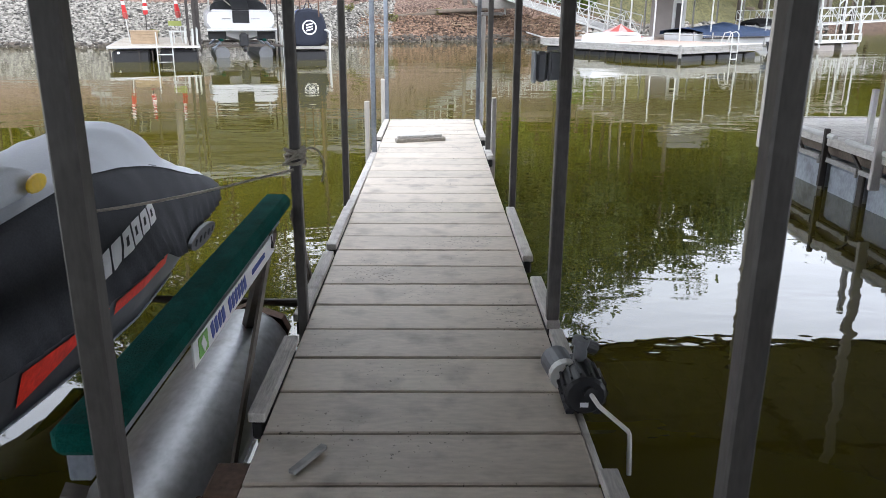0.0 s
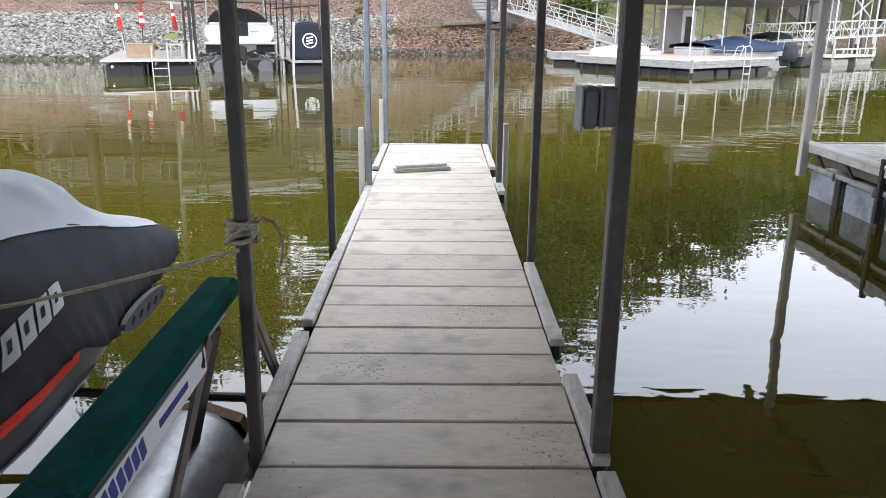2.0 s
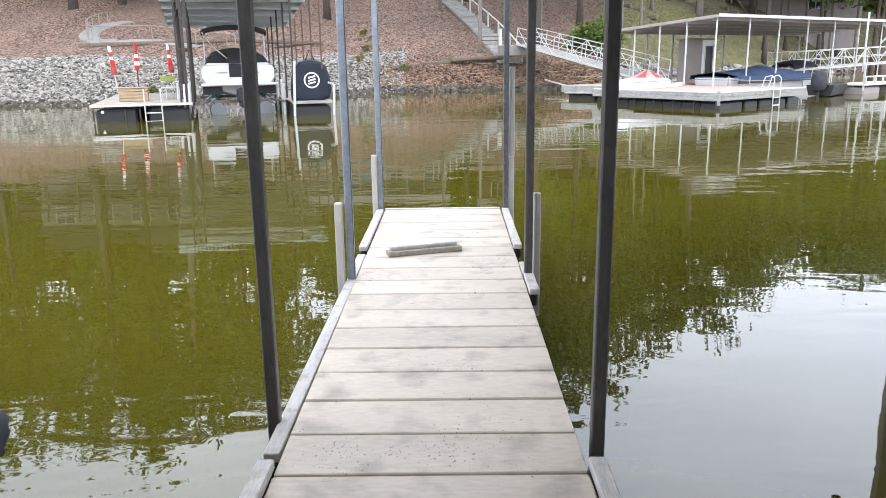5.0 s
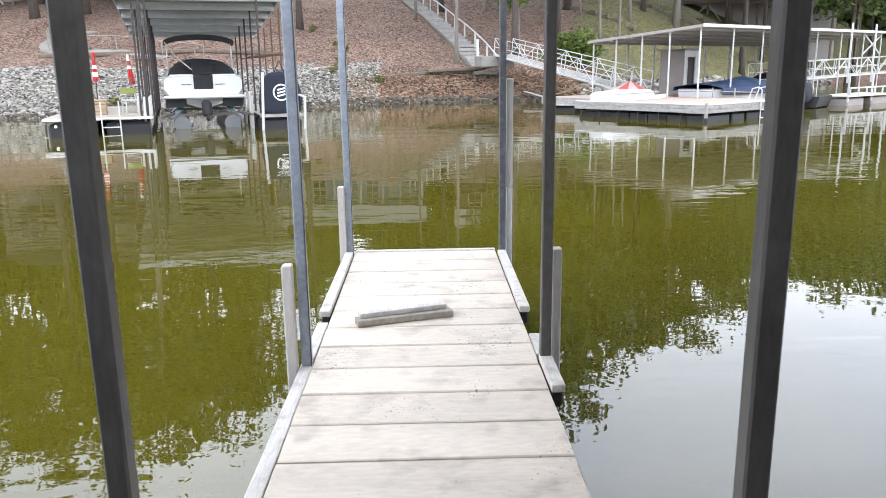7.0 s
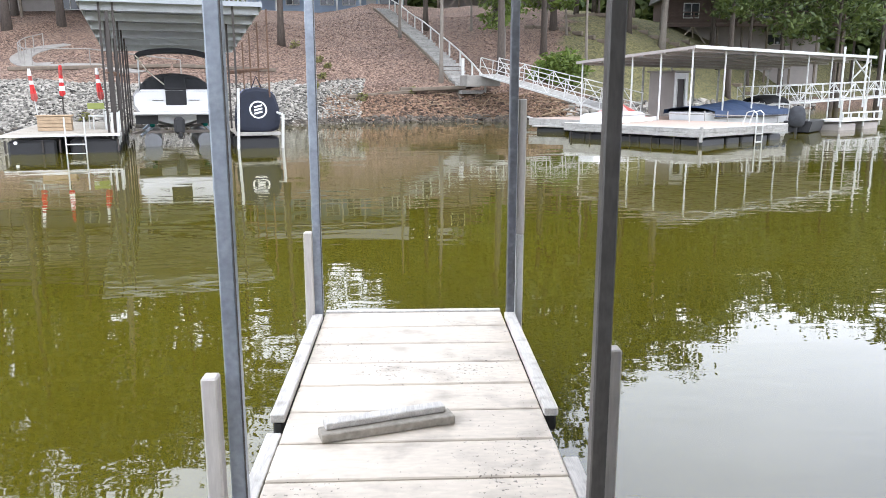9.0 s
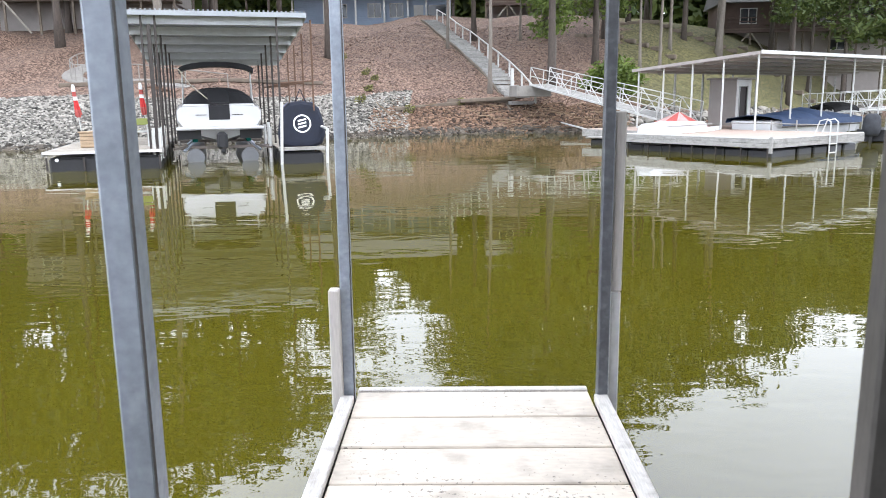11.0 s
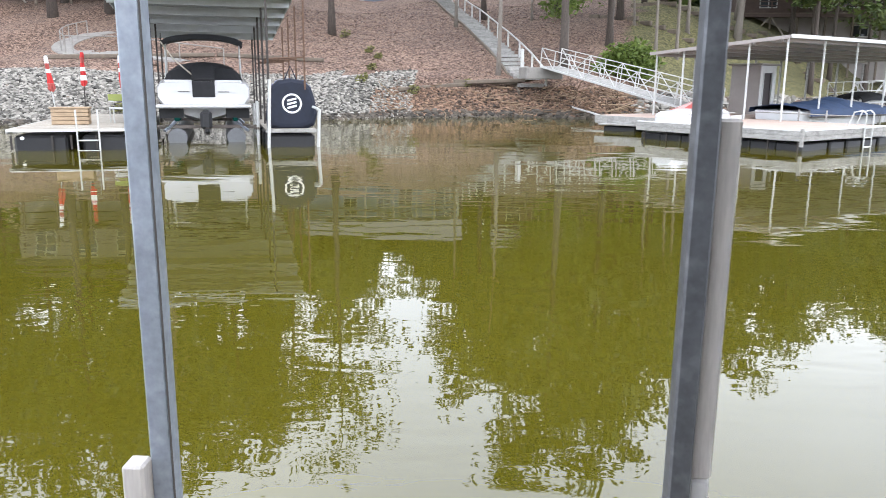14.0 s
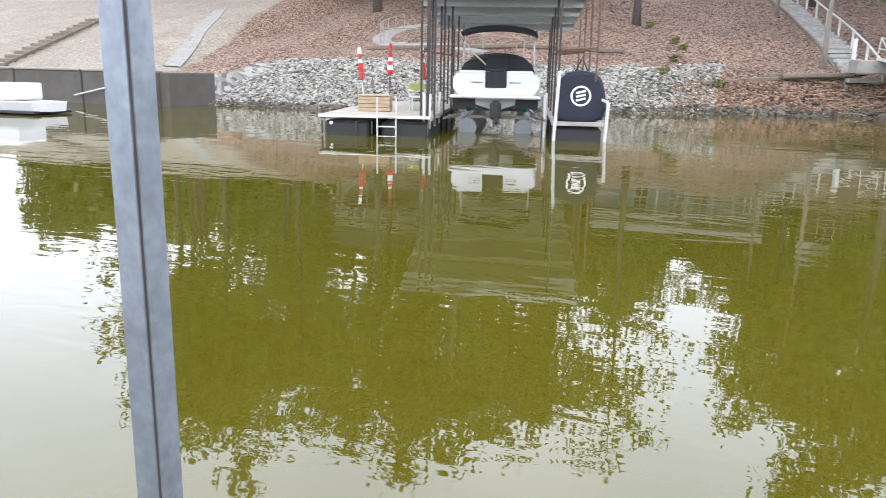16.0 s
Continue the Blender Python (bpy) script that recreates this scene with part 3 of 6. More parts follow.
# ---- things on and beside our dock ----
def lumber_scraps():
    b = box((0.57, 0.085, 0.038), (0, 0, 0.019), 0.004)
    thing("board_offcut", b, PALE_DECK, "weathered brownish board offcut lying on the deck planks", "board",
                  pose(-0.14, 8.50, 0.001, 0, 0, 17), group="board offcuts")
    b = box((0.52, 0.06, 0.028), (0, 0, 0.014), 0.004)
    thing("board_offcut", b, BOARD, "pale board offcut lying on top of another board", "board",
          pose(-0.15, 8.525, 0.040, 0, 0, 18.5), group="board offcuts")
    b = bar((0, 0, 0.012), (0.085, 0.15, 0.016), 0.028, 0.018, bevel=0.004)
    thing("wood_splinter", b, GREY_WOOD, "short splintered stick of wood on the deck planks", "stick", pose(-0.43, 2.03, 0.001))


lumber_scraps()


def lift_pump():
    root = empty("lift_blower", pose(0.568, 2.53, 0.001), "black electric lift blower with white pipe at the dock edge", "pump")
    sections = []
    for y, s in ((-0.13, 0.86), (-0.12, 1.0), (0.04, 1.0), (0.1, 0.86)):
        sections.append([(math.cos(a) * 0.078 * s, y, 0.082 + math.sin(a) * 0.075 * s) for a in [k * math.tau / 16 for k in range(16)]])
    housing = part("housing", loft(sections), BLACK_PLASTIC, root, "ribbed black housing", smooth=False)
    for k in range(14):
        a = k * math.tau / 14
        b = box((0.008, 0.13, 0.014), (math.cos(a) * 0.08, -0.04, 0.082 + math.sin(a) * 0.077), 0, (0, math.degrees(-a) + 90, 0))
        part("cooling_rib", b, BLACK_PLASTIC, housing)
    part("end_cover", rod((-0.055, 0.02, 0.1), (-0.075, 0.13, 0.11), 0.058, sides=18), GREY_PLASTIC, root, "grey round fan cover")
    part("white_band", rod((-0.052, 0.0, 0.098), (-0.056, 0.03, 0.101), 0.06, sides=18), PVC, root, "pale band")
    part("outlet_pipe", rod((0.0, 0.03, 0.14), (0.005, 0.03, 0.235), 0.027, sides=14), GREY_PLASTIC, root, "grey outlet pipe")
    part("stack_collar", rod((0.0, 0.03, 0.215), (0.005, 0.03, 0.24), 0.033, sides=14), GREY_PLASTIC, root)
    part("elbow", rod((0.005, 0.03, 0.22), (0.06, 0.05, 0.19), 0.026, sides=12), BLACK_PLASTIC, root)
    part("gland", rod((0.012, -0.125, 0.1), (0.014, -0.15, 0.102), 0.024, sides=10), BLACK_PLASTIC, root)
    part("pipe", tube([(0.013, -0.14, 0.1), (0.02, -0.17, 0.095), (0.035, -0.185, 0.075), (0.13, -0.245, 0.01), (0.135, -0.25, 0.0), (0.13, -0.30, -0.13)],
                      0.0085, sides=8), PVC, root, "bent white plastic pipe")
    part("rating_plate", box((0.03, 0.002, 0.018), (-0.005, -0.133, 0.05)), WHITE_VINYL, root, "small white rating plate")
    for x in (-0.05, 0.05):
        part("foot", box((0.03, 0.16, 0.02), (x, -0.03, 0.009), 0.003), BLACK_PLASTIC, root)


lift_pump()


def junction_box():
    root = empty("electrical_box", pose(0.512, 3.285, 1.185), "grey weatherproof electrical box with clear cover on a steel post", "electrical box")
    part("back_box", box((0.072, 0.075, 0.115), (0.034, 0, 0), 0.004), GREY_PLASTIC, root)
    part("cover_plate", box((0.012, 0.082, 0.122), (-0.008, 0, 0), 0.003), GREY_PLASTIC, root)
    part("outlet_hood", box((0.05, 0.088, 0.125), (-0.040, 0, -0.002), 0.014), GREY_PLASTIC, root, "smoked plastic outlet hood")
    b = box((0.012, 0.092, 0.135), (-0.070, 0, -0.004), 0.005)
    part("hood_lip", b, ROOF_METAL, root, "pale hood lip")
    part("conduit", rod((0.052, -0.012, 0.07), (0.058, -0.012, 1.25), 0.013, sides=10), GREY_PLASTIC, root, "grey conduit")
    part("conduit_nut", rod((0.052, -0.012, 0.056), (0.052, -0.012, 0.085), 0.019, sides=6), GREY_PLASTIC, root)
    part("bracket", box((0.012, 0.06, 0.1), (0.072, 0.0, 0), 0.002), GREY_PLASTIC, root)


junction_box()


def mooring_rope():
    px, py, pz = XL - 0.022, 3.305, 0.785
    root = empty("mooring_rope", pose(px, py, pz), "frayed tan rope wound round a steel post", "rope")
    pts = []
    for k in range(4 * 16 + 1):
        a = k * math.tau / 16
        wob = 0.004 * math.sin(a * 1.7)
        sx, sy = math.cos(a), math.sin(a)
        q = max(abs(sx), abs(sy))
        soft = 0.5 + 0.5 * q
        pts.append(((0.041 + wob) * sx / q * soft, (0.041 + wob) * sy / q * soft, -0.036 + 0.0185 * k / 16 + 0.006 * math.sin(a * 2.3)))
    part("coil", tube(pts, 0.0085, sides=6), ROPE, root)
    part("coil_cross", tube([(-0.045, -0.045, -0.03), (-0.01, -0.055, 0.0), (0.03, -0.05, 0.03), (0.046, -0.03, 0.035)], 0.008, sides=6), ROPE, root)
    tail = [(0.045, -0.02, 0.03), (0.07, -0.01, 0.043), (0.10, 0.0, 0.03), (0.122, 0.005, -0.01), (0.127, 0.005, -0.06), (0.12, 0.0, -0.1), (0.112, 0, -0.115)]
    part("loose_end", tube(tail, 0.006, sides=6), ROPE, root)
    a, b = Vector((0.0, -0.048, -0.05)), Vector((-2.1, -0.78, -0.01))
    line = [a.lerp(b, k / 24) + Vector((0, 0, -0.15 * math.sin(math.pi * k / 24))) for k in range(25)]
    part("line", tube(line, 0.0065, sides=6), ROPE, root, "taut line to the watercraft")


mooring_rope()


def bunk_lift():
    root = empty("boat_lift", pose(0, 0, WATER_Z), "floating boat lift with green carpeted bunk and steel tank", "boat lift")
    z = -WATER_Z
    b = box((0.125, 2.15, 0.075), (-0.73, 2.42, z + 0.535), 0.02)
    part("bunk", b, CARPET, root, "dark green carpeted bunk board")
    part("bunk_beam", box((0.05, 2.1, 0.07), (-0.745, 2.42, z + 0.465), 0.004), GALV, root)
    sign = part("sign", box((0.006, 1.12, 0.078), (-0.668, 2.49, z + 0.462), 0, (0, 0, 0)), WHITE_VINYL, root, "white strip sign with blue lettering shapes")
    # unreadable brand shapes: blue bars along the strip, a green mark at its near end
    for k in range(11):
        if k == 4:
            continue
        y = 2.12 + k * 0.042
        b = box((0.003, 0.029, 0.05), (-0.6645, y, z + 0.464), 0, (18, 0, 0))
        part("letter_bar", b, BLUE_VINYL, sign, "blue letter-sized bar")
    for k in range(14):
        b = box((0.003, 0.012, 0.02), (-0.6645, 2.66 + k * 0.016, z + 0.464))
        part("small_bar", b, BLUE_VINYL, sign, "small blue bar")
    part("green_mark", box((0.003, 0.09, 0.062), (-0.6645, 2.02, z + 0.462)), GREEN_VINYL, sign, "green square mark")
    part("mark_leaf", box((0.003, 0.03, 0.045), (-0.6625, 2.02, z + 0.462), 0, (35, 0, 0)), WHITE_VINYL, sign, "white leaf shape")
    ring = [k * math.tau / 28 for k in range(28)]
    rows = []
    for y, s in ((0.4, 0.72), (0.46, 1.0), (2.2, 1.0), (2.205, 1.012), (2.22, 1.012), (2.225, 1.0), (3.94, 1.0), (3.99, 0.96), (4.0, 0.8)):
        rows.append([(-1.06 + math.cos(a) * 0.265 * s, y, z - 0.47 + math.sin(a) * 0.265 * s) for a in ring])
    tank = part("tank", loft(rows), TANK, root, "round galvanised flotation tank", smooth=True)
    part("end_cap", box((0.34, 0.04, 0.40), (-1.02, 4.03, z - 0.43), 0.06, (0, 20, 0)), RUST, root, "rusty end plate")
    part("cross_pipe", rod((-2.5, 4.17, z - 0.205), (-0.64, 4.15, z - 0.245), 0.022, sides=10), DARK_STEEL, root, "dark cross pipe")
    part("pipe_sleeve", rod((-0.86, 4.152, z - 0.241), (-0.70, 4.15, z - 0.244), 0.028, sides=10), DARK_STEEL, root)
    part("brace", bar((-0.70, 3.2, z + 0.46), (-0.71, 2.2, z - 0.30), 0.012, 0.05), BROWN_STEEL, root, "flat diagonal steel brace")
    for dx in (0.0, 0.035):
        part("brace", bar((-0.675 + dx * 0.3, 3.55 + dx, z + 0.46), (-0.69, 4.25 + dx, z - 0.32), 0.012, 0.045), BROWN_STEEL, root, "flat diagonal steel brace")
    part("bracket", box((0.12, 0.2, 0.1), (-0.66, 2.12, z - 0.12), 0.008), RUST, root, "rusty hinge bracket")
    part("bracket_pin", rod((-0.74, 2.05, z - 0.1), (-0.62, 1.95, z - 0.12), 0.014), RUST, root)
    part("bunk_hook", tube([(-0.668, 3.02, z + 0.5), (-0.664, 3.02, z + 0.47), (-0.66, 3.0, z + 0.455)], 0.006), BLACK_PLASTIC, root)
    part("arm", bar((-0.75, 1.35, z + 0.42), (-0.98, 1.30, z - 0.22), 0.05, 0.05), BROWN_STEEL, root)
    part("arm", bar((-0.75, 3.4, z + 0.42), (-0.98, 3.75, z - 0.22), 0.05, 0.05), BROWN_STEEL, root)
    for y in (2.9, 4.0):
        part("cradle_arm", bar((-1.7, y, z - 0.2), (-1.66, y, z + 0.02), 0.04, 0.04), DARK_STEEL, root)
    part("far_bunk", box((0.12, 2.2, 0.07), (-2.15, 3.1, z - 0.04), 0.02), CARPET, root, "second carpeted bunk under the hull")
    part("far_tank", rod((-2.6, 0.6, z - 0.47), (-2.6, 3.9, z - 0.47), 0.265, sides=24), TANK, root, "second flotation tank")
    part("far_arm", bar((-2.15, 3.1, z - 0.08), (-2.5, 3.1, z - 0.25), 0.05, 0.05), BROWN_STEEL, root)


bunk_lift()


def watercraft():
    """A personal watercraft under its fitted cover, bow towards the open water."""
    at = pose(-2.27, 0.03, 0.03, 0, 0, -6)
    root = empty("personal_watercraft", at, "personal watercraft under a charcoal and light grey cover on the lift", "watercraft")
    # station, half beam, keel, chine, hem, seam half width, seam height, ridge
    S = [(5.53, 0.05, 0.09, 0.10, 0.11, 0.02, 0.135, 0.14), (5.50, 0.11, 0.05, 0.06, 0.085, 0.04, 0.165, 0.175), (5.40, 0.16, 0.0, 0.02, 0.06, 0.05, 0.225, 0.245),
         (5.20, 0.20, -0.06, -0.01, 0.04, 0.10, 0.275, 0.31), (4.85, 0.26, -0.12, -0.02, 0.035, 0.17, 0.36, 0.42), (4.55, 0.32, -0.16, -0.03, 0.04, 0.22, 0.44, 0.56),
         (4.35, 0.37, -0.18, -0.03, 0.04, 0.25, 0.50, 0.705), (4.15, 0.43, -0.19, -0.03, 0.045, 0.27, 0.55, 0.785), (3.95, 0.49, -0.2, -0.02, 0.09, 0.29, 0.59, 0.78),
         (3.7, 0.55, -0.2, -0.02, 0.20, 0.32, 0.63, 0.745), (3.4, 0.58, -0.22, -0.05, 0.19, 0.36, 0.665, 0.70), (3.0, 0.58, -0.24, -0.07, 0.17, 0.41, 0.665, 0.69),
         (2.5, 0.58, -0.24, -0.07, 0.17, 0.43, 0.62, 0.67), (2.0, 0.57, -0.22, -0.06, 0.17, 0.42, 0.5, 0.56), (1.65, 0.5, -0.2, -0.05, 0.15, 0.35, 0.28, 0.32)]
    back = S[::-1]

    def station(y):
        return [along([(q[0], q[j]) for q in back], y) for j in range(1, 8)]

    def flank(y, f):
        """On the cover's side, f from the hem (0) to the seam (1)."""
        w, _, _, hem, xs, zs, _ = station(y)
        x, z = w + (xs - w) * f, hem + (zs - hem) * f
        fold = 0.013 * math.sin(y * 46 + 9 * f + 2 * math.sin(y * 7)) * max(0, 1 - f * 2.6) + 0.012 * noise.noise((y * 5, f * 3, 2))
        return Vector((x + 0.035 * math.sin(math.pi * f) + fold, y, z + 0.02 * math.sin(math.pi * f) + 0.4 * fold))

    def hood(y, f):
        """On the hood, f from the seam (0) to the ridge (1)."""
        _, _, _, _, xs, zs, top = station(y)
        p = Vector((xs * (1 - f) ** 0.85, y, zs + (top - zs) * math.sin(f * math.pi / 2) ** 0.9))
        crease = 0.014 * noise.noise((p.x * 6, y * 4.5, 7)) + 0.006 * math.sin(y * 21 + f * 9) * f * (1 - f) * 4
        return p + Vector((crease, 0, crease)) * (1 - abs(2 * f - 1) * 0.5)

    def side(y, f):
        """On the hull's side, f from the chine (0) to the hem (1)."""
        w, _, chine, hem, _, _, _ = station(y)
        return Vector((w * (0.86 + 0.14 * f), y, chine + (hem - chine) * f))

    def both(half):
        return [(-x, y, z) for x, y, z in half] + [tuple(p) for p in half[::-1]]

    ys = [1.65 + (5.53 - 1.65) * k / 96 for k in range(97)]
    rows = []
    for y in ys:
        half = [(0, y, station(y)[1])] + [side(y, k / 3) for k in range(4)]
        rows.append([(-p[0], p[1], p[2]) for p in half[::-1]] + [tuple(p) for p in half[1:]])
    hull = part("hull", loft(rows, closed=False), HULL, root, "graphite hull side and underside", smooth=True)
    rows = []
    for y in ys:
        half = [side(y, 0.97)] + [flank(y, k / 9) + Vector((0.014, 0, 0)) for k in range(10)] + [hood(y, k / 6) - Vector((0, 0, 0.045)) for k in range(1, 7)]
        rows.append([(-p[0], p[1], p[2]) for p in half] + [tuple(p) for p in half[::-1][1:]])
    cover = part("cover", loft(rows, closed=False), COVER_DARK, root, "charcoal fabric cover with gathered hem", smooth=True)
    rows = []
    for y in [2.3 + (5.36 - 2.3) * k / 70 for k in range(71)]:
        half = [flank(y, 0.985) + Vector((0.019, 0, 0.002))] + [hood(y, k / 8) + Vector((0.003, 0, 0.007)) for k in range(9)]
        rows.append([(-p[0], p[1], p[2]) for p in half] + [tuple(p) for p in half[::-1][1:]])
    part("cover_top", loft(rows, closed=False), COVER_LIGHT, cover, "light grey fabric hood over the handlebars", smooth=True)

    def patch(y0, y1, f0, f1, lift, where, lean=0.0, steps=4):
        rows_ = []
        for i in range(steps + 1):
            g = i / steps
            rows_.append([where(y0 + (y1 - y0) * g + lean * h, (f0[0] + (f0[1] - f0[0]) * g) * (1 - h) + (f1[0] + (f1[1] - f1[0]) * g) * h) + Vector((lift, 0, lift * 0.4)) for h in (0, 0.5, 1)])
        return loft(rows_, closed=False)

    # maker's lettering as plain slanted shapes
    for k in range(6):
        y = 3.0 + k * 0.118
        f = 0.17 + 0.03 * k
        b = patch(y, y + 0.098, (f, f + 0.025), (f + 0.19, f + 0.215), 0.020, flank, 0.045)
        block = part("letter_block", b, WHITE_VINYL, cover, "white letter-sized shape")
        if k > 1:
            part("letter_gap", patch(y + 0.036, y + 0.066, (f + 0.07, f + 0.08), (f + 0.14, f + 0.15), 0.0225, flank, 0.02), COVER_DARK, block, "dark gap in the shape")
    part("hull_flash", patch(3.12, 3.70, (0.62, 0.70), (0.88, 0.95), 0.008, side, steps=8), RED, hull, "orange-red hull flash")
    part("hull_flash", patch(2.45, 3.06, (0.25, 0.82), (0.85, 0.88), 0.008, side, steps=8), RED, hull, "orange-red hull flash")
    part("hull_seam", tube([side(y, 0.02) + Vector((0.006, 0, 0)) for y in ys if 1.8 < y < 4.0], 0.006, sides=5), GALV, hull, "pale seam along the hull edge")
    plate = [(math.cos(a) * 0.062, math.sin(a) * 0.38) for a in [k * math.tau / 28 for k in range(28)]]
    lay = pose(0.375, 4.55, 0.035, -6, 8, 11)
    b = loft([[(x, v, u) for u, v in plate] for x in (-0.012, 0.012)])
    bmesh.ops.transform(b, matrix=lay, verts=b.verts[:])
    pad = part("side_pad", b, PAD_GREY, root, "slotted grey rubbing pad")
    for k in range(5):
        b = tube([(0.014, -0.26 + 0.13 * k - 0.012, -0.018), (0.016, -0.26 + 0.13 * k + 0.012, 0.018)], 0.006, sides=6)
        bmesh.ops.transform(b, matrix=lay, verts=b.verts[:])
        part("slot", b, BLACK_PLASTIC, pad)
    part("pad_bracket", bar((0.22, 4.55, -0.04), (0.37, 4.55, 0.03), 0.05, 0.05), BLACK_PLASTIC, pad)
    part("support", bar((0.1, 4.0, -0.14), (0.1, 4.0, -0.28), 0.06, 0.06), DARK_STEEL, root)
    # covered mirror with a yellow mark
    b = loft([[(math.cos(a) * 0.15 * s_ + 0.32, y, 0.73 + math.sin(a) * 0.085 * s_) for a in [k * math.tau / 14 for k in range(14)]]
              for y, s_ in ((2.1, 0.5), (2.3, 0.95), (2.6, 1), (2.85, 0.85), (2.97, 0.45), (3.0, 0.1))])
    part("covered_mirror", b, COVER_LIGHT, cover, "light grey covered mirror", smooth=True)
    b = loft([[(math.cos(a) * q * 1.5, math.sin(a) * q * 0.5, h) for a in [k * math.tau / 14 for k in range(14)]] for q, h in ((0.07, 0.0), (0.066, 0.008), (0.05, 0.011))])
    bmesh.ops.transform(b, matrix=pose(0.462, 2.86, 0.735, 0, 82, 14) @ pose(0, 0, 0, 0, 0, 90), verts=b.verts[:])
    part("yellow_mark", b, YELLOW, cover, "yellow oval mark")


watercraft()


def neighbour_dock():
    z = -WATER_Z
    root = empty("neighbouring_dock", pose(0, 0, WATER_Z), "weathered neighbouring dock with grey floats and timber posts", "dock")
    x0, x1, y1, dz = 4.24, 6.9, 9.75, z + 0.12
    b_side = part("side_board", box((0.04, 16, 0.09), (x0 - 0.02, y1 - 8, dz - 0.02), 0.005), BOARD, root)
    part("end_board", box((x1 - x0, 0.04, 0.13), ((x0 + x1) / 2, y1 + 0.02, dz - 0.05), 0.005), BOARD, root)
    part("lower_rail", box((0.05, 16, 0.05), (x0, y1 - 8, dz - 0.22), 0.005), GREY_WOOD, root)
    for k in range(16):
        y = y1 - 0.3 - k * 0.62
        part("strut", bar((x0, y, dz - 0.05), (x0, y - 0.25, dz - 0.22), 0.025, 0.025), DARK_STEEL, root)
    for k in range(20):
        y = y1 - 0.42 - k * 0.78
        part("float", box((0.9, 0.6, 0.40), (x0 + 0.5, y, dz - 0.46), 0.035), FLOAT_PLASTIC, root, "pale grey plastic float")
        part("float_strap", box((0.03, 0.10, 0.42), (x0 + 0.035, y - 0.39, dz - 0.43), 0.006), DARK_STEEL, root)
        part("rail_bracket", box((0.03, 0.03, 0.09), (x0 - 0.035, y - 0.39, dz - 0.235), 0.004), GREY_WOOD, root)
    part("inner_beam", box((0.06, 15.8, 0.14), (x0 + 0.12, y1 - 8, dz - 0.12), 0.005), TIMBER, root, "brown beam under the deck")
    part("edge_tube", rod((x0 - 0.025, y1 - 0.05, dz + 0.035), (x0 - 0.025, y1 - 1.85, dz + 0.035), 0.03, sides=10), WHITE_POST, root, "white edge bumper")
    part("edge_tube", rod((x0 - 0.025, y1 - 2.1, dz + 0.035), (x0 - 0.025, y1 - 5.0, dz + 0.035), 0.03, sides=10), WHITE_POST, root, "white edge bumper")
    part("corner_post", box((0.09, 0.09, 2.6), (x0 - 0.07, y1 - 0.15, dz + 0.95), 0.008), PAINTED_POST, root, "grey timber corner post")
    part("corner_post", box((0.10, 0.05, 2.6), (x0 - 0.06, 7.0, dz + 0.98), 0.008), PAINTED_POST, root, "grey timber post")
    part("white_upright", box((0.05, 0.06, 0.75), (x0 + 0.12, 7.55, dz + 0.2), 0.006), WHITE_POST, root, "white upright")
    part("steel_leg", box((0.05, 0.05, 0.62), (x0 - 0.04, 8.05, dz - 0.2), 0.005), DARK_STEEL, root)
    q = [mesh_of("plank", box((x1 - x0, 0.18, 0.035), (0, 0, 0), 0.004), BOARD)]
    for k in range(80):
        ob = new("plank", q[0])
        ob.parent = root
        ob.location = ((x0 + x1) / 2, y1 - 0.095 - k * 0.19, dz - 0.018)


neighbour_dock()


# ---- the slip across the cove with the white boat ----
LM = frame_of(-11.4, 27.7, WATER_Z + 0.09, 0.954, 0.30)


def local(base, x, y, z, turn=0.0):
    return base @ pose(x, y, z, 0, 0, turn)


def deck_planks(root, x0, x1, y0, y1, z, step, mat, across=True):
    n = int(round(((y1 - y0) if across else (x1 - x0)) / step))
    me = mesh_of("plank", box(((x1 - x0) if across else step - 0.012, step - 0.028 if across else (y1 - y0), 0.035), bevel=0.004), mat)
    for k in range(n):
        ob = new("plank", me)
        ob.parent = root
        ob.location = ((x0 + x1) / 2, y0 + (k + 0.5) * step, z - 0.018) if across else (x0 + (k + 0.5) * step, (y0 + y1) / 2, z - 0.018)


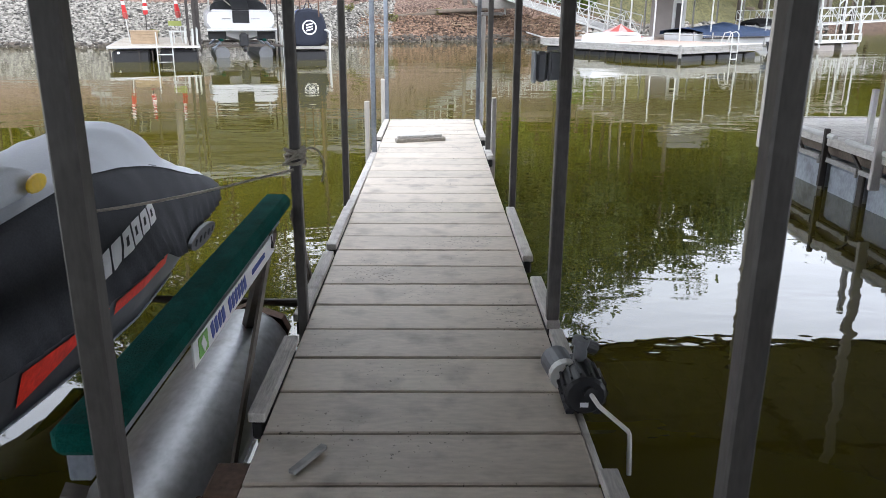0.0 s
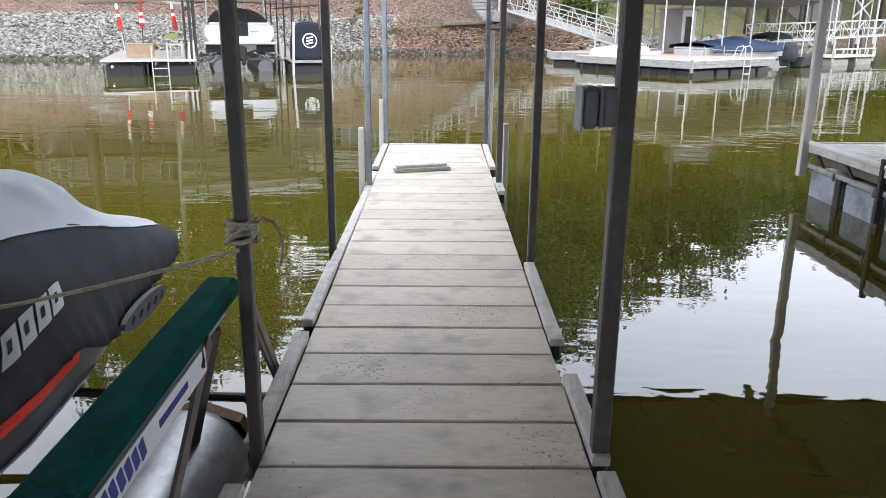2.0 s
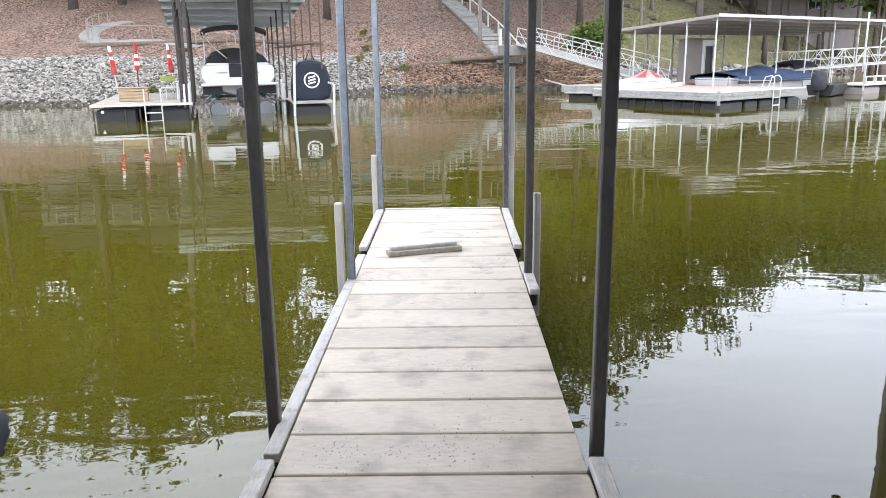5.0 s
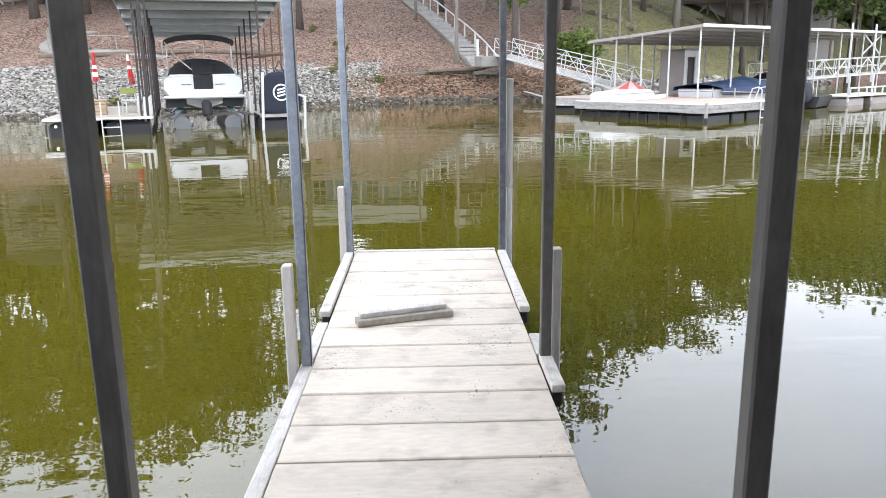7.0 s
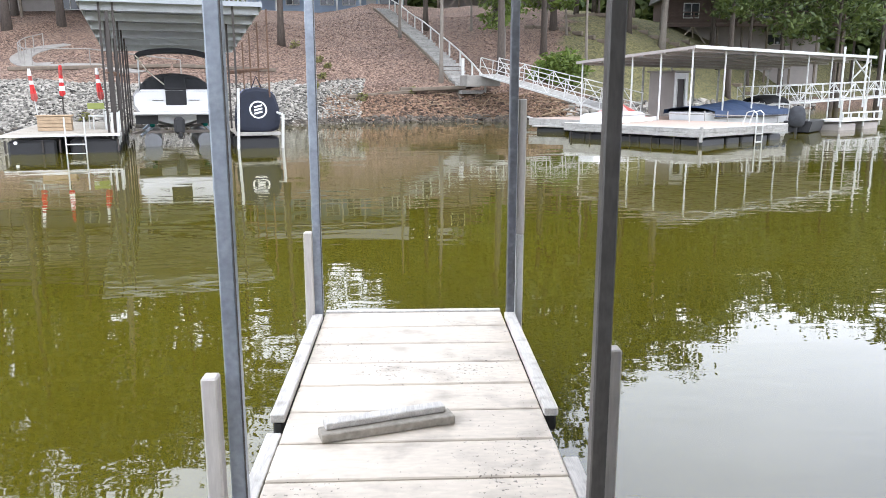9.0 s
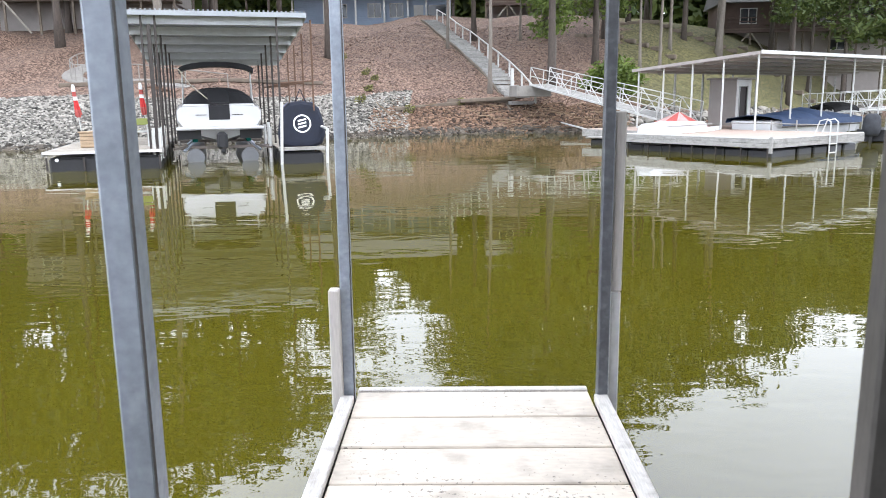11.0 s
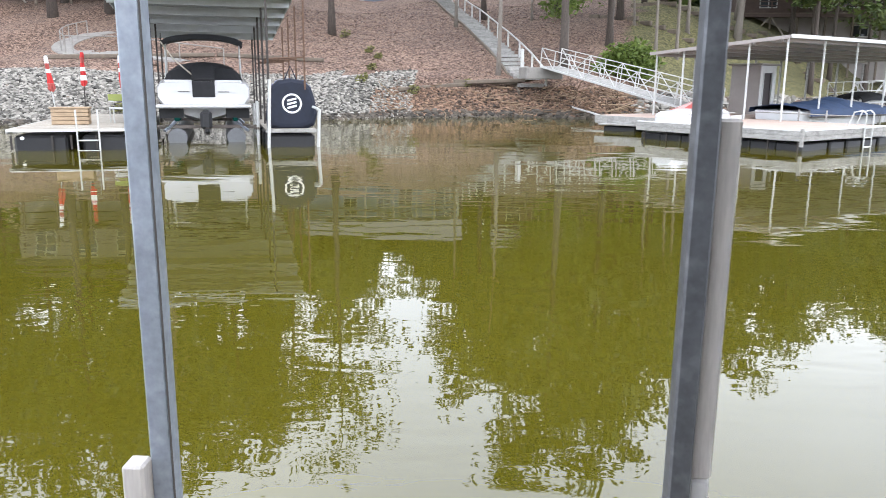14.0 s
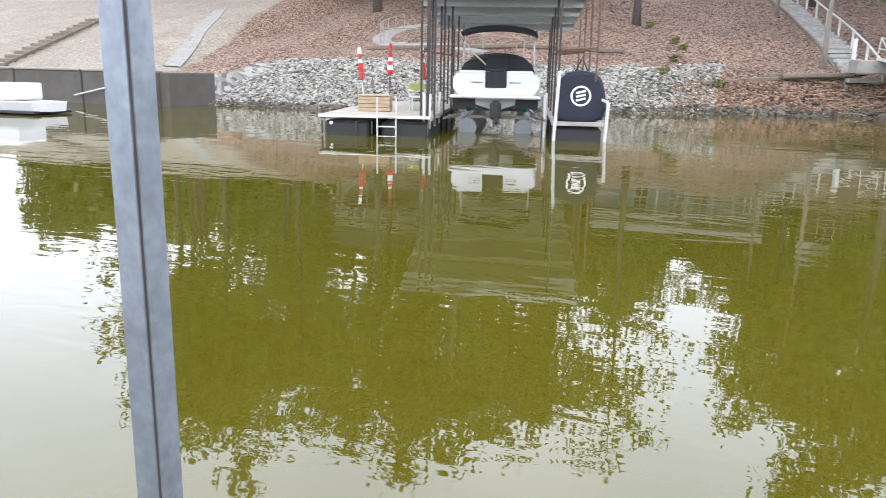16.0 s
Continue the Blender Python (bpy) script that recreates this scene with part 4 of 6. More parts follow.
def swim_dock():
    root = empty("swim_dock", LM, "pale wooden swim dock on black floats with a ladder", "dock")
    deck_planks(root, 0, 3.05, 0, 9.0, 0.46, 0.15, PALE_DECK)
    part("front_fascia", box((3.1, 0.05, 0.07), (1.52, -0.03, 0.425), 0.005), WHITE_POST, root)
    part("side_fascia", box((0.05, 9.0, 0.12), (-0.03, 4.5, 0.40), 0.005), GREY_WOOD, root)
    part("side_fascia", box((0.05, 9.0, 0.12), (3.08, 4.5, 0.40), 0.005), GREY_WOOD, root)
    for x, w in ((0.72, 1.25), (2.35, 1.3)):
        for y in (0.75, 2.6, 4.4, 6.3, 8.1):
            part("float", box((w, 1.3, 0.5), (x, y, 0.04), 0.06), BLACK_PLASTIC, root, "black float")
    for x in (0.05, 1.0, 1.45, 2.05, 3.0):
        part("float_leg", box((0.05, 0.05, 0.36), (x, 0.03, 0.12), 0.004), DARK_STEEL, root)
    part("dock_light", rod((0.33, -0.03, 0.24), (0.33, -0.09, 0.24), 0.045, sides=12), WHITE_VINYL, root, "round white light")
    ladder = part("ladder", rod((1.62, -0.10, -0.3), (1.62, -0.10, 0.95), 0.022), WHITE_STEEL, root, "white swim ladder")
    part("ladder_rail", rod((2.14, -0.10, -0.3), (2.14, -0.10, 0.95), 0.022), WHITE_STEEL, ladder)
    for z in (-0.1, 0.17, 0.43):
        part("rung", rod((1.62, -0.10, z), (2.14, -0.10, z), 0.02), WHITE_STEEL, ladder)
    for x, y in ((3.0, 0.4), (3.0, 1.6), (3.0, 2.8), (2.85, 0.3), (2.6, 1.9)):
        part("bumper_pole", rod((x, y, 0.1), (x + 0.02, y, 1.05), 0.035), WHITE_STEEL, root, "white bumper pole")


swim_dock()


def deck_box():
    root = empty("deck_box", local(LM, 1.15, 2.1, 0.46), "tan slatted wooden storage box on the swim dock", "storage box")
    for k in range(4):
        part("slat", box((0.95, 0.5, 0.1), (0, 0, 0.06 + 0.11 * k), 0.006), NEW_WOOD, root)
    part("lid", box((1.03, 0.56, 0.035), (0, 0, 0.465), 0.006), NEW_WOOD, root)


deck_box()


def closed_umbrella(x, y, h, red_bands):
    label = "furled red umbrella with white bands on a dark pole" if red_bands else "furled pink, white and red umbrella on a white pole"
    root = empty("closed_umbrella", local(LM, x, y, 0.46), label, "umbrella", "furled umbrellas")
    lean = 0.03 if red_bands else -0.16
    part("pole", rod((0, 0, 0), (lean, 0, h), 0.02), DARK_STEEL if red_bands else WHITE_STEEL, root)
    low = h - 0.98
    heights = (0, 0.14, 0.3, 0.42, 0.55, 0.68, 0.84, 1.0) if red_bands else (0, 0.2, 0.5, 0.62, 0.78, 1.0)
    colours = (UMBRELLA_RED, WHITE_VINYL, UMBRELLA_RED, WHITE_VINYL, UMBRELLA_RED, RED_TARP, UMBRELLA_RED) if red_bands else (RED_TARP, UMBRELLA_RED, WHITE_VINYL, RED_TARP, WHITE_VINYL)

    def ring(f):
        rad = 0.035 + 0.075 * (1 - f) ** 0.5 * (0.75 + 0.25 * math.sin(6 * f + 1))
        out = []
        for k in range(14):
            a_ = k * math.tau / 14
            q = rad * (1.0 if k % 2 else 0.68) * (1 + 0.15 * math.sin(3 * a_ + 5 * f + x))
            sag = 0.05 * math.sin(a_ * 2 + x) if f == 0 else 0
            z = low + (h - low) * f + sag
            out.append((lean * z / h + math.cos(a_) * q, math.sin(a_) * q, z))
        return out
    for k, mat in enumerate(colours):
        f0, f1 = heights[k], heights[k + 1] - 0.004
        part("fold", loft([ring(f0), ring((f0 + f1) / 2), ring(f1)]), mat, root)


closed_umbrella(0.55, 3.4, 1.9, 0)
closed_umbrella(1.15, 4.6, 2.05, 1)
closed_umbrella(2.5, 3.6, 1.95, 0)


def lime_chair():
    root = empty("patio_chair", local(LM, 2.35, 2.9, 0.46, 20), "lime green and white patio chair on the swim dock", "chair")
    part("seat", box((0.52, 0.5, 0.05), (0, 0, 0.42), 0.01), WHITE_STEEL, root)
    part("backrest", box((0.52, 0.05, 0.2), (0, 0.24, 0.72), 0.01, (-10, 0, 0)), LIME, root, "lime green backrest")
    for x in (-0.24, 0.24):
        for y in (-0.22, 0.22):
            part("leg", rod((x, y, 0), (x, y, 0.42), 0.02), WHITE_STEEL, root)
        part("armrest", box((0.05, 0.5, 0.03), (x, 0, 0.62), 0.006), WHITE_STEEL, root)


lime_chair()


def side_dock():
    root = empty("side_dock", LM, "narrow side dock with white bumper poles", "dock")
    x0, x1 = 6.35, 7.75
    deck_planks(root, x0, x1, 0.1, 9.1, 0.40, 0.15, PALE_DECK)
    part("front_fascia", box((x1 - x0, 0.05, 0.1), ((x0 + x1) / 2, 0.06, 0.36), 0.005), GREY_WOOD, root)
    for y in (0.8, 2.8, 4.8, 6.8):
        part("float", box((1.3, 1.3, 0.5), ((x0 + x1) / 2, y, 0.0), 0.06), BLACK_PLASTIC, root, "dark float")
    for x, y, z, lean in ((6.42, 0.0, 1.75, 0.08), (7.78, 0.05, 0.95, 0.05), (6.2, 1.0, 1.0, 0), (6.25, 2.4, 1.1, 0), (6.2, 3.6, 1.0, 0), (7.6, 1.2, 1.0, 0)):
        part("bumper_pole", rod((x, y, -0.2), (x + lean, y, z), 0.045), WHITE_STEEL, root, "white bumper pole")
    part("pole_brace", rod((7.8, 0.05, 0.95), (7.7, 0.4, 1.0), 0.04), WHITE_STEEL, root)


side_dock()


def covered_tube():
    """A big towable ring standing on edge under a navy cover, with a white round emblem."""
    root = empty("towable_tube", local(LM, 7.12, 0.62, 0.40), "large navy covered towable tube standing upright", "inflatable")
    out = [(-0.70, 0.0), (-0.72, 0.35), (-0.66, 0.8), (-0.56, 1.12), (-0.36, 1.30), (0.0, 1.36), (0.36, 1.30), (0.56, 1.12), (0.66, 0.8), (0.72, 0.35), (0.62, 0.05),
           (0.3, -0.08), (-0.3, -0.08)]
    rows = []
    for y, s in ((-0.22, 0.72), (-0.21, 0.86), (-0.14, 0.97), (0.0, 1.0), (0.3, 0.97), (0.4, 0.85)):
        rows.append([(x * s, y + 0.06 * z, 0.62 + (z - 0.6) * s) for x, z in out])
    part("cover", loft(rows), NAVY, root, "navy fabric cover", smooth=False)
    part("top_band", loft([[(x * 1.01, y + 0.06 * z, 0.62 + (z - 0.6) * 1.012) for x, z in out[3:8]] for y in (0.05, 0.12, 0.22)], closed=False), BRIGHT_BLUE, root, "bright blue piping")
    ring = [k * math.tau / 32 for k in range(33)]
    bm_ = loft([[(math.cos(a) * q, -0.226, 0.68 + math.sin(a) * q) for a in ring] for q in (0.225, 0.275)], closed=False)
    bmesh.ops.transform(bm_, matrix=pose(0, 0.0, 0, -3.2, 0, 0), verts=bm_.verts[:])
    part("emblem_ring", bm_, WHITE_VINYL, root, "white ring emblem")
    for dz, w in ((0.1, 0.26), (0.0, 0.26), (-0.1, 0.26)):
        b = box((w, 0.004, 0.055), (0.0, -0.190, 0.70 + dz), 0, (0, -14, 0))
        part("emblem_bar", b, WHITE_VINYL, root, "white emblem bar")
    part("lifting_strap", tube([(-0.16, 0.05, 1.35), (0.0, 0.05, 1.72), (0.16, 0.05, 1.35)], 0.02), NAVY, root, "dark lifting strap")


covered_tube()


def runabout():
    root = empty("motor_boat", local(LM, 4.74, 2.3, -0.06) @ Matrix.Scale(1.1, 4), "white runabout with black cockpit cover on a lift", "motor boat")
    rows = []
    for y, w, keel, gun in ((0.0, 1.16, 0.55, 1.52), (0.5, 1.2, 0.46, 1.56), (2.0, 1.22, 0.42, 1.62), (3.8, 1.1, 0.46, 1.70), (5.2, 0.75, 0.62, 1.78), (6.1, 0.3, 0.95, 1.82), (6.4, 0.05, 1.4, 1.84)):
        rows.append([(0, y, keel), (w * 0.8, y, keel + 0.28), (w, y, keel + 0.62), (w * 1.0, y, gun - 0.12), (w * 0.93, y, gun), (0, y, gun + 0.05),
                     (-w * 0.93, y, gun), (-w, y, gun - 0.12), (-w, y, keel + 0.62), (-w * 0.8, y, keel + 0.28)])
    part("hull", loft(rows), GELCOAT, root, "white glossy hull", smooth=False)
    part("swim_platform", box((2.4, 0.55, 0.09), (0, -0.27, 0.93), 0.03), GELCOAT, root, "white swim platform")
    part("engine_hatch", box((2.0, 0.75, 0.1), (0, 0.38, 1.56), 0.04), GELCOAT, root)
    part("walkway_panel", bar((0, -0.03, 1.615), (0, 1.08, 2.0), 0.6, 0.06, bevel=0.015), BLACK_FABRIC, root, "black centre pad")
    part("walkway_drop", box((0.58, 0.03, 0.42), (0, -0.015, 1.37), 0.01), BLACK_FABRIC, root, "black centre pad")
    rows = []
    for y, w, z in ((0.72, 1.05, 1.60), (0.95, 1.0, 1.95), (1.6, 0.9, 2.10), (2.4, 0.82, 2.12), (3.4, 0.95, 1.74)):
        rows.append([(math.cos(a) * w * (1.0 if abs(math.cos(a)) > 0.7 else 0.95), y, 1.56 + (z - 1.56) * max(0, math.sin(a)) ** 0.45) for a in [math.pi * k / 14 for k in range(15)]])
    part("cockpit_cover", loft(rows), BLACK_FABRIC, root, "black cockpit cover", smooth=False)
    for x in (-0.85, 0.85):
        part("vent_panel", box((0.62, 0.03, 0.26), (x, -0.016, 0.74), 0.005), BLACK_PLASTIC, root, "dark transom panel")
        part("trim_light", box((0.3, 0.02, 0.02), (x * 0.6, -0.012, 1.30)), DARK_STEEL, root)
    drive = part("stern_drive", box((0.3, 0.4, 0.5), (0.03, -0.45, 0.58), 0.08), BLACK_PLASTIC, root, "black stern drive")
    part("drive_leg", box((0.12, 0.3, 0.34), (0.05, -0.5, 0.36), 0.05, (-15, 0, 0)), BLACK_PLASTIC, drive, "black drive leg")
    for k in range(4):
        part("blade", box((0.03, 0.012, 0.12), (0.06 + 0.08 * math.cos(k * 1.57), -0.70, 0.30 + 0.08 * math.sin(k * 1.57)), 0.004, (0, -90 * k, 20)), DARK_STEEL, drive)
    for x in (-1.02, 1.02):
        part("canopy_leg", rod((x, 1.4, 1.6), (x * 0.98, 1.75, 2.75), 0.02), WHITE_STEEL, root)
        part("canopy_leg", rod((x, 2.2, 1.65), (x * 0.98, 1.75, 2.75), 0.02), WHITE_STEEL, root)
    rows = []
    for y in (1.35, 1.7, 2.2):
        rows.append([(math.sin(a) * 1.1, y, 2.60 + 0.26 * math.cos(a * 0.95) ** 1) for a in [math.pi * (k / 12 - 0.5) * 0.9 for k in range(13)]]
                    + [(math.sin(a) * 1.1, y, 2.46 + 0.26 * math.cos(a * 0.95)) for a in [math.pi * (0.5 - k / 12) * 0.9 for k in range(13)]])
    part("folded_canopy", loft(rows), BLACK_FABRIC, root, "black folded bimini canopy")
    part("tie_rope", tube([(-1.05, 0.6, 2.6), (-0.75, 0.7, 2.15), (-0.3, 0.65, 1.75)], 0.02, sides=5), ROPE, root)


runabout()


def runabout_lift():
    root = empty("boat_lift", LM, "floating boat lift with grey tanks under the white boat", "boat lift")
    for x in (3.95, 5.6):
        part("tank", rod((x, 2.0, 0.06), (x, 8.4, 0.06), 0.27, sides=18), GREY_PLASTIC, root, "grey flotation tank")
        part("bunk", box((0.16, 5.5, 0.12), (x, 5.0, 0.58), 0.03), CARPET, root)
        for y in (2.4, 6.5):
            part("arm", bar((x, y, 0.55), (x + (0.35 if x > 5 else -0.35), y - 0.3, 0.25), 0.07, 0.07), GALV, root)
    for y in (2.3, 6.6):
        part("cross_beam", box((2.9, 0.09, 0.1), (4.78, y, 0.36), 0.006), BROWN_STEEL, root)
    part("side_beam", bar((3.35, 0.9, 0.38), (3.7, 2.3, 0.42), 0.06, 0.06), BROWN_STEEL, root)
    part("side_beam", bar((6.2, 0.9, 0.38), (5.8, 2.3, 0.42), 0.06, 0.06), BROWN_STEEL, root)


runabout_lift()


def boat_canopy():
    root = empty("slip_canopy", LM, "ribbed metal canopy roof on dark steel posts over the white boat", "canopy")
    x0, x1, y0, y1, z0, z1 = 2.2, 7.35, 0.35, 10.6, 4.3, 3.5
    slope = math.degrees(math.atan2(z1 - z0, y1 - y0))
    n = 9
    for k in range(n):
        y = y0 + (y1 - y0) * (k + 0.5) / n
        z = z0 + (z1 - z0) * (k + 0.5) / n
        part("roof_sheet", box((x1 - x0, (y1 - y0) / n - 0.01, 0.03), ((x0 + x1) / 2, y, z + 0.03 * (k % 2)), 0.0, (slope, 0, 0)), ROOF_METAL, root)
    for k in range(6):
        y = y0 + 0.5 + (y1 - y0 - 0.8) * k / 5
        z = z0 + (z1 - z0) * (y - y0) / (y1 - y0)
        part("purlin", box((x1 - x0 - 0.06, 0.06, 0.24), ((x0 + x1) / 2, y, z - 0.155), 0.005), PURLIN_METAL, root, "pale galvanised purlin")
    for k in range(40):
        b = box((0.05, 0.03, 0.035), (x0 + 0.06 + k * (x1 - x0 - 0.1) / 39, y0 - 0.01, z0 + 0.045), 0.004)
        part("rib_end", b, ROOF_METAL, root)
    part("fascia", box((x1 - x0, 0.03, 0.14), ((x0 + x1) / 2, y0 - 0.02, z0 - 0.05), 0.004), ROOF_METAL, root, "pale metal fascia")
    for x in (x0, x1):
        b = bar((x, y0, z0 - 0.06), (x, y1, z1 - 0.06), 0.05, 0.16)
        part("side_beam", b, ROOF_METAL, root)
    for y in (0.5, 3.0, 5.5, 8.0, 10.3):
        z = z0 + (z1 - z0) * (y - y0) / (y1 - y0) - 0.1
        for x in (2.75, 3.12, 6.5):
            part("post", box((0.06, 0.06, z - 0.2), (x, y, z / 2 + 0.1), 0.004), DARK_STEEL, root, "dark steel post")
        if y < 9:
            part("post", box((0.05, 0.05, z - 0.3), (7.5, y, z / 2 + 0.1), 0.004), RUST, root, "rusty post")
            part("tie", rod((6.5, y, 2.3), (7.5, y, 2.36), 0.025), RUST, root)
            part("tie", rod((2.75, y, 2.2), (3.12, y, 2.2), 0.025), RUST, root)
    part("front_post", box((0.1, 0.1, 3.5), (2.95, 0.45, 2.2), 0.006), DARK_STEEL, root, "thick steel post")


boat_canopy()

# ---- the roofed dock to the east ----
RM = frame_of(9.4, 30.1, WATER_Z, 0.8, 0.6)


def roofed_dock():
    root = empty("roofed_dock", RM, "weathered white dock with salmon deck on dark floats", "dock")
    part("deck", box((5.6, 5.8, 0.05), (2.8, 2.9, 0.53), 0.004), SALMON_DECK, root, "salmon deck surface")
    for k in range(2):
        part("front_board", box((5.64, 0.04, 0.135), (2.8, -0.03 - 0.004 * k, 0.49 - 0.14 * k), 0.006), GREY_WOOD, root, "peeling white fascia board")
        part("side_board", box((0.04, 5.84, 0.135), (-0.03 - 0.004 * k, 2.9, 0.49 - 0.14 * k), 0.006), GREY_WOOD, root, "peeling white fascia board")
    part("corner_post", box((0.09, 0.09, 0.5), (-0.03, -0.03, 0.38), 0.006), GREY_WOOD, root)
    part("edge_band", box((0.16, 5.8, 0.03), (0.05, 2.9, 0.575), 0.004), WHITE_POST, root)
    part("edge_band", box((5.6, 0.16, 0.03), (2.8, 0.05, 0.572), 0.004), WHITE_POST, root)
    for k in range(7):
        part("float", box((0.7, 0.8, 0.3), (0.5, 0.45 + k * 0.82, 0.06), 0.04), BLACK_PLASTIC, root, "black float")
        part("float_leg", box((0.04, 0.04, 0.3), (0.02, 0.1 + k * 0.9, 0.12)), DARK_STEEL, root)
    for k in range(5):
        part("float", box((0.8, 0.7, 0.3), (1.3 + k * 0.95, 0.5, 0.06), 0.04), BLACK_PLASTIC, root, "black float")
    part("back_deck", box((7.0, 4.4, 0.05), (6.1, 8.01, 0.53), 0.004), SALMON_DECK, root, "salmon deck surface")
    part("back_board", box((0.04, 4.4, 0.3), (2.58, 8.01, 0.4), 0.006), GREY_WOOD, root)
    for k in range(5):
        part("float", box((1.0, 0.8, 0.3), (3.3 + 1.1 * k, 6.4 + 0.0 * k, 0.06), 0.04), BLACK_PLASTIC, root, "black float")
    ladder = part("ladder", rod((3.2, -0.12, -0.2), (3.2, -0.12, 1.0), 0.022), WHITE_STEEL, root, "white swim ladder")
    part("ladder_rail", rod((3.65, -0.12, -0.2), (3.65, -0.12, 1.0), 0.022), WHITE_STEEL, ladder)
    for z in (0.0, 0.28, 0.56):
        part("rung", rod((3.2, -0.12, z), (3.65, -0.12, z), 0.02), WHITE_STEEL, ladder)
    for x in (3.2, 3.65):
        part("grab_rail", tube([(x, -0.12, 0.98), (x, 0.0, 1.08), (x, 0.25, 1.02), (x, 0.4, 0.56)], 0.022), WHITE_STEEL, ladder)


roofed_dock()


def dock_roof():
    root = empty("dock_roof", RM, "flat white dock roof on white painted posts", "roof")
    x0, x1, y0, y1 = 4.6, 21.2, 3.4, 9.3
    za, zb = 3.42, 2.98
    slope = math.degrees(math.atan2(zb - za, y1 - y0))
    n = 15
    for k in range(n):
        x = x0 + (x1 - x0) * (k + 0.5) / n
        part("roof_sheet", box(((x1 - x0) / n - 0.012, (y1 - y0), 0.035), (x, (y0 + y1) / 2, (za + zb) / 2 + 0.015 * (k % 2)), 0.0, (slope, 0, 0)), WHITE_STEEL, root)
    part("fascia", box((x1 - x0, 0.05, 0.13), ((x0 + x1) / 2, y0 - 0.03, za - 0.005), 0.005), WHITE_STEEL, root, "white fascia")
    part("fascia", bar((x0 - 0.03, y0, za - 0.03), (x0 - 0.03, y1, zb - 0.03), 0.05, 0.12), GREY_SIDING, root, "white fascia")
    for k in range(6):
        y = y0 + 0.3 + k * (y1 - y0 - 0.6) / 5
        z = za + (zb - za) * (y - y0) / (y1 - y0)
        part("purlin", box((x1 - x0 - 0.1, 0.06, 0.12), ((x0 + x1) / 2, y, z - 0.1)), GREY_SIDING, root)
    for x in (4.75, 7.1, 9.4, 11.8, 14.2, 16.6, 19.0, 21.0):
        part("post", box((0.055, 0.055, za - 0.2), (x, 3.55, (za + 0.2) / 2), 0.008), WHITE_STEEL, root, "white post")
    for y in (5.0, 6.4, 7.8, 9.1):
        z = za + (zb - za) * (y - y0) / (y1 - y0)
        part("post", box((0.06, 0.06, z - 0.3), (4.75, y, (z + 0.3) / 2), 0.008), WHITE_STEEL, root, "white post")
    for x in (7.2, 9.2, 11.5, 13.5, 15.8, 18.5, 21.0):
        part("back_post", box((0.08, 0.08, zb - 0.3), (x, 9.1, (zb + 0.2) / 2), 0.008), GREY_WOOD, root, "grey post")
    part("cross_brace", bar((19.0, 3.55, 2.3), (21.0, 3.55, 3.3), 0.06, 0.06), WHITE_STEEL, root)
    part("cross_brace", bar((21.0, 3.55, 2.3), (19.0, 3.55, 3.3), 0.06, 0.06), WHITE_STEEL, root)


dock_roof()


def dock_shed():
    root = empty("dock_shed", local(RM, 9.7, 8.0, 0.50) @ Matrix.Diagonal((0.72, 0.8, 0.98, 1)), "small beige dock shed with a dark open doorway", "shed")
    part("wall", box((0.08, 1.7, 2.1), (-0.75, 0, 1.05), 0.01), GREY_SIDING, root)
    part("wall", box((1.45, 0.08, 2.1), (0.05, 0.81, 1.05), 0.01), WHITE_POST, root)
    part("wall", box((0.08, 1.7, 2.1), (0.82, 0, 1.05), 0.01), WHITE_POST, root)
    for x, w in ((-0.58, 0.26), (0.62, 0.32)):
        part("front_panel", box((w, 0.08, 2.1), (x, -0.81, 1.05), 0.006), WHITE_POST, root)
    part("lintel", box((0.92, 0.08, 0.3), (0.0, -0.81, 1.95), 0.006), WHITE_POST, root)
    part("door", box((0.86, 0.05, 1.78), (0.01, -0.78, 0.9), 0.006), DARK_DOOR, root, "dark brown door")
    part("door_trim", box((0.06, 0.04, 1.8), (-0.43, -0.87, 0.9)), WHITE_STEEL, root)
    part("door_trim", box((0.06, 0.04, 1.8), (0.45, -0.87, 0.9)), WHITE_STEEL, root)
    part("roof", box((1.9, 2.0, 0.08), (0.03, 0, 2.15), 0.01), GREY_SIDING, root)


dock_shed()


def tarped_boat():
    root = empty("covered_boat", local(RM, 9.3, 4.6, 0.0, 0), "white boat under a draped blue tarpaulin beneath the roof", "boat")
    rows = []
    for x, w, g in ((-3.1, 0.9, 0.85), (-2.6, 1.15, 0.9), (0, 1.2, 0.9), (2.4, 1.1, 0.92), (3.3, 0.5, 1.0)):
        rows.append([(x, -w, g), (x, -w * 0.9, 0.3), (x, 0, 0.0), (x, w * 0.9, 0.3), (x, w, g)])
    part("hull", loft(rows), GELCOAT, root, "white hull")
    rows = []
    for k in range(14):
        x = -3.0 + 6.2 * k / 13
        top = 1.08 + 0.25 * math.exp(-((x - 0.4) / 1.4) ** 2) + 0.05 * math.sin(k * 1.9)
        rows.append([(x, -1.24, 0.70), (x, -1.2, 0.92), (x, -0.6, 0.95 + (top - 0.95) * 0.7), (x, 0, top), (x, 0.6, 0.95 + (top - 0.95) * 0.7), (x, 1.2, 0.95), (x, 1.24, 0.78)])
    part("tarpaulin", loft(rows, closed=False), BLUE_TARP, root, "dull blue tarpaulin")
    part("rub_rail", box((6.0, 0.04, 0.06), (0, -1.22, 0.66), 0.01), DARK_STEEL, root)


tarped_boat()


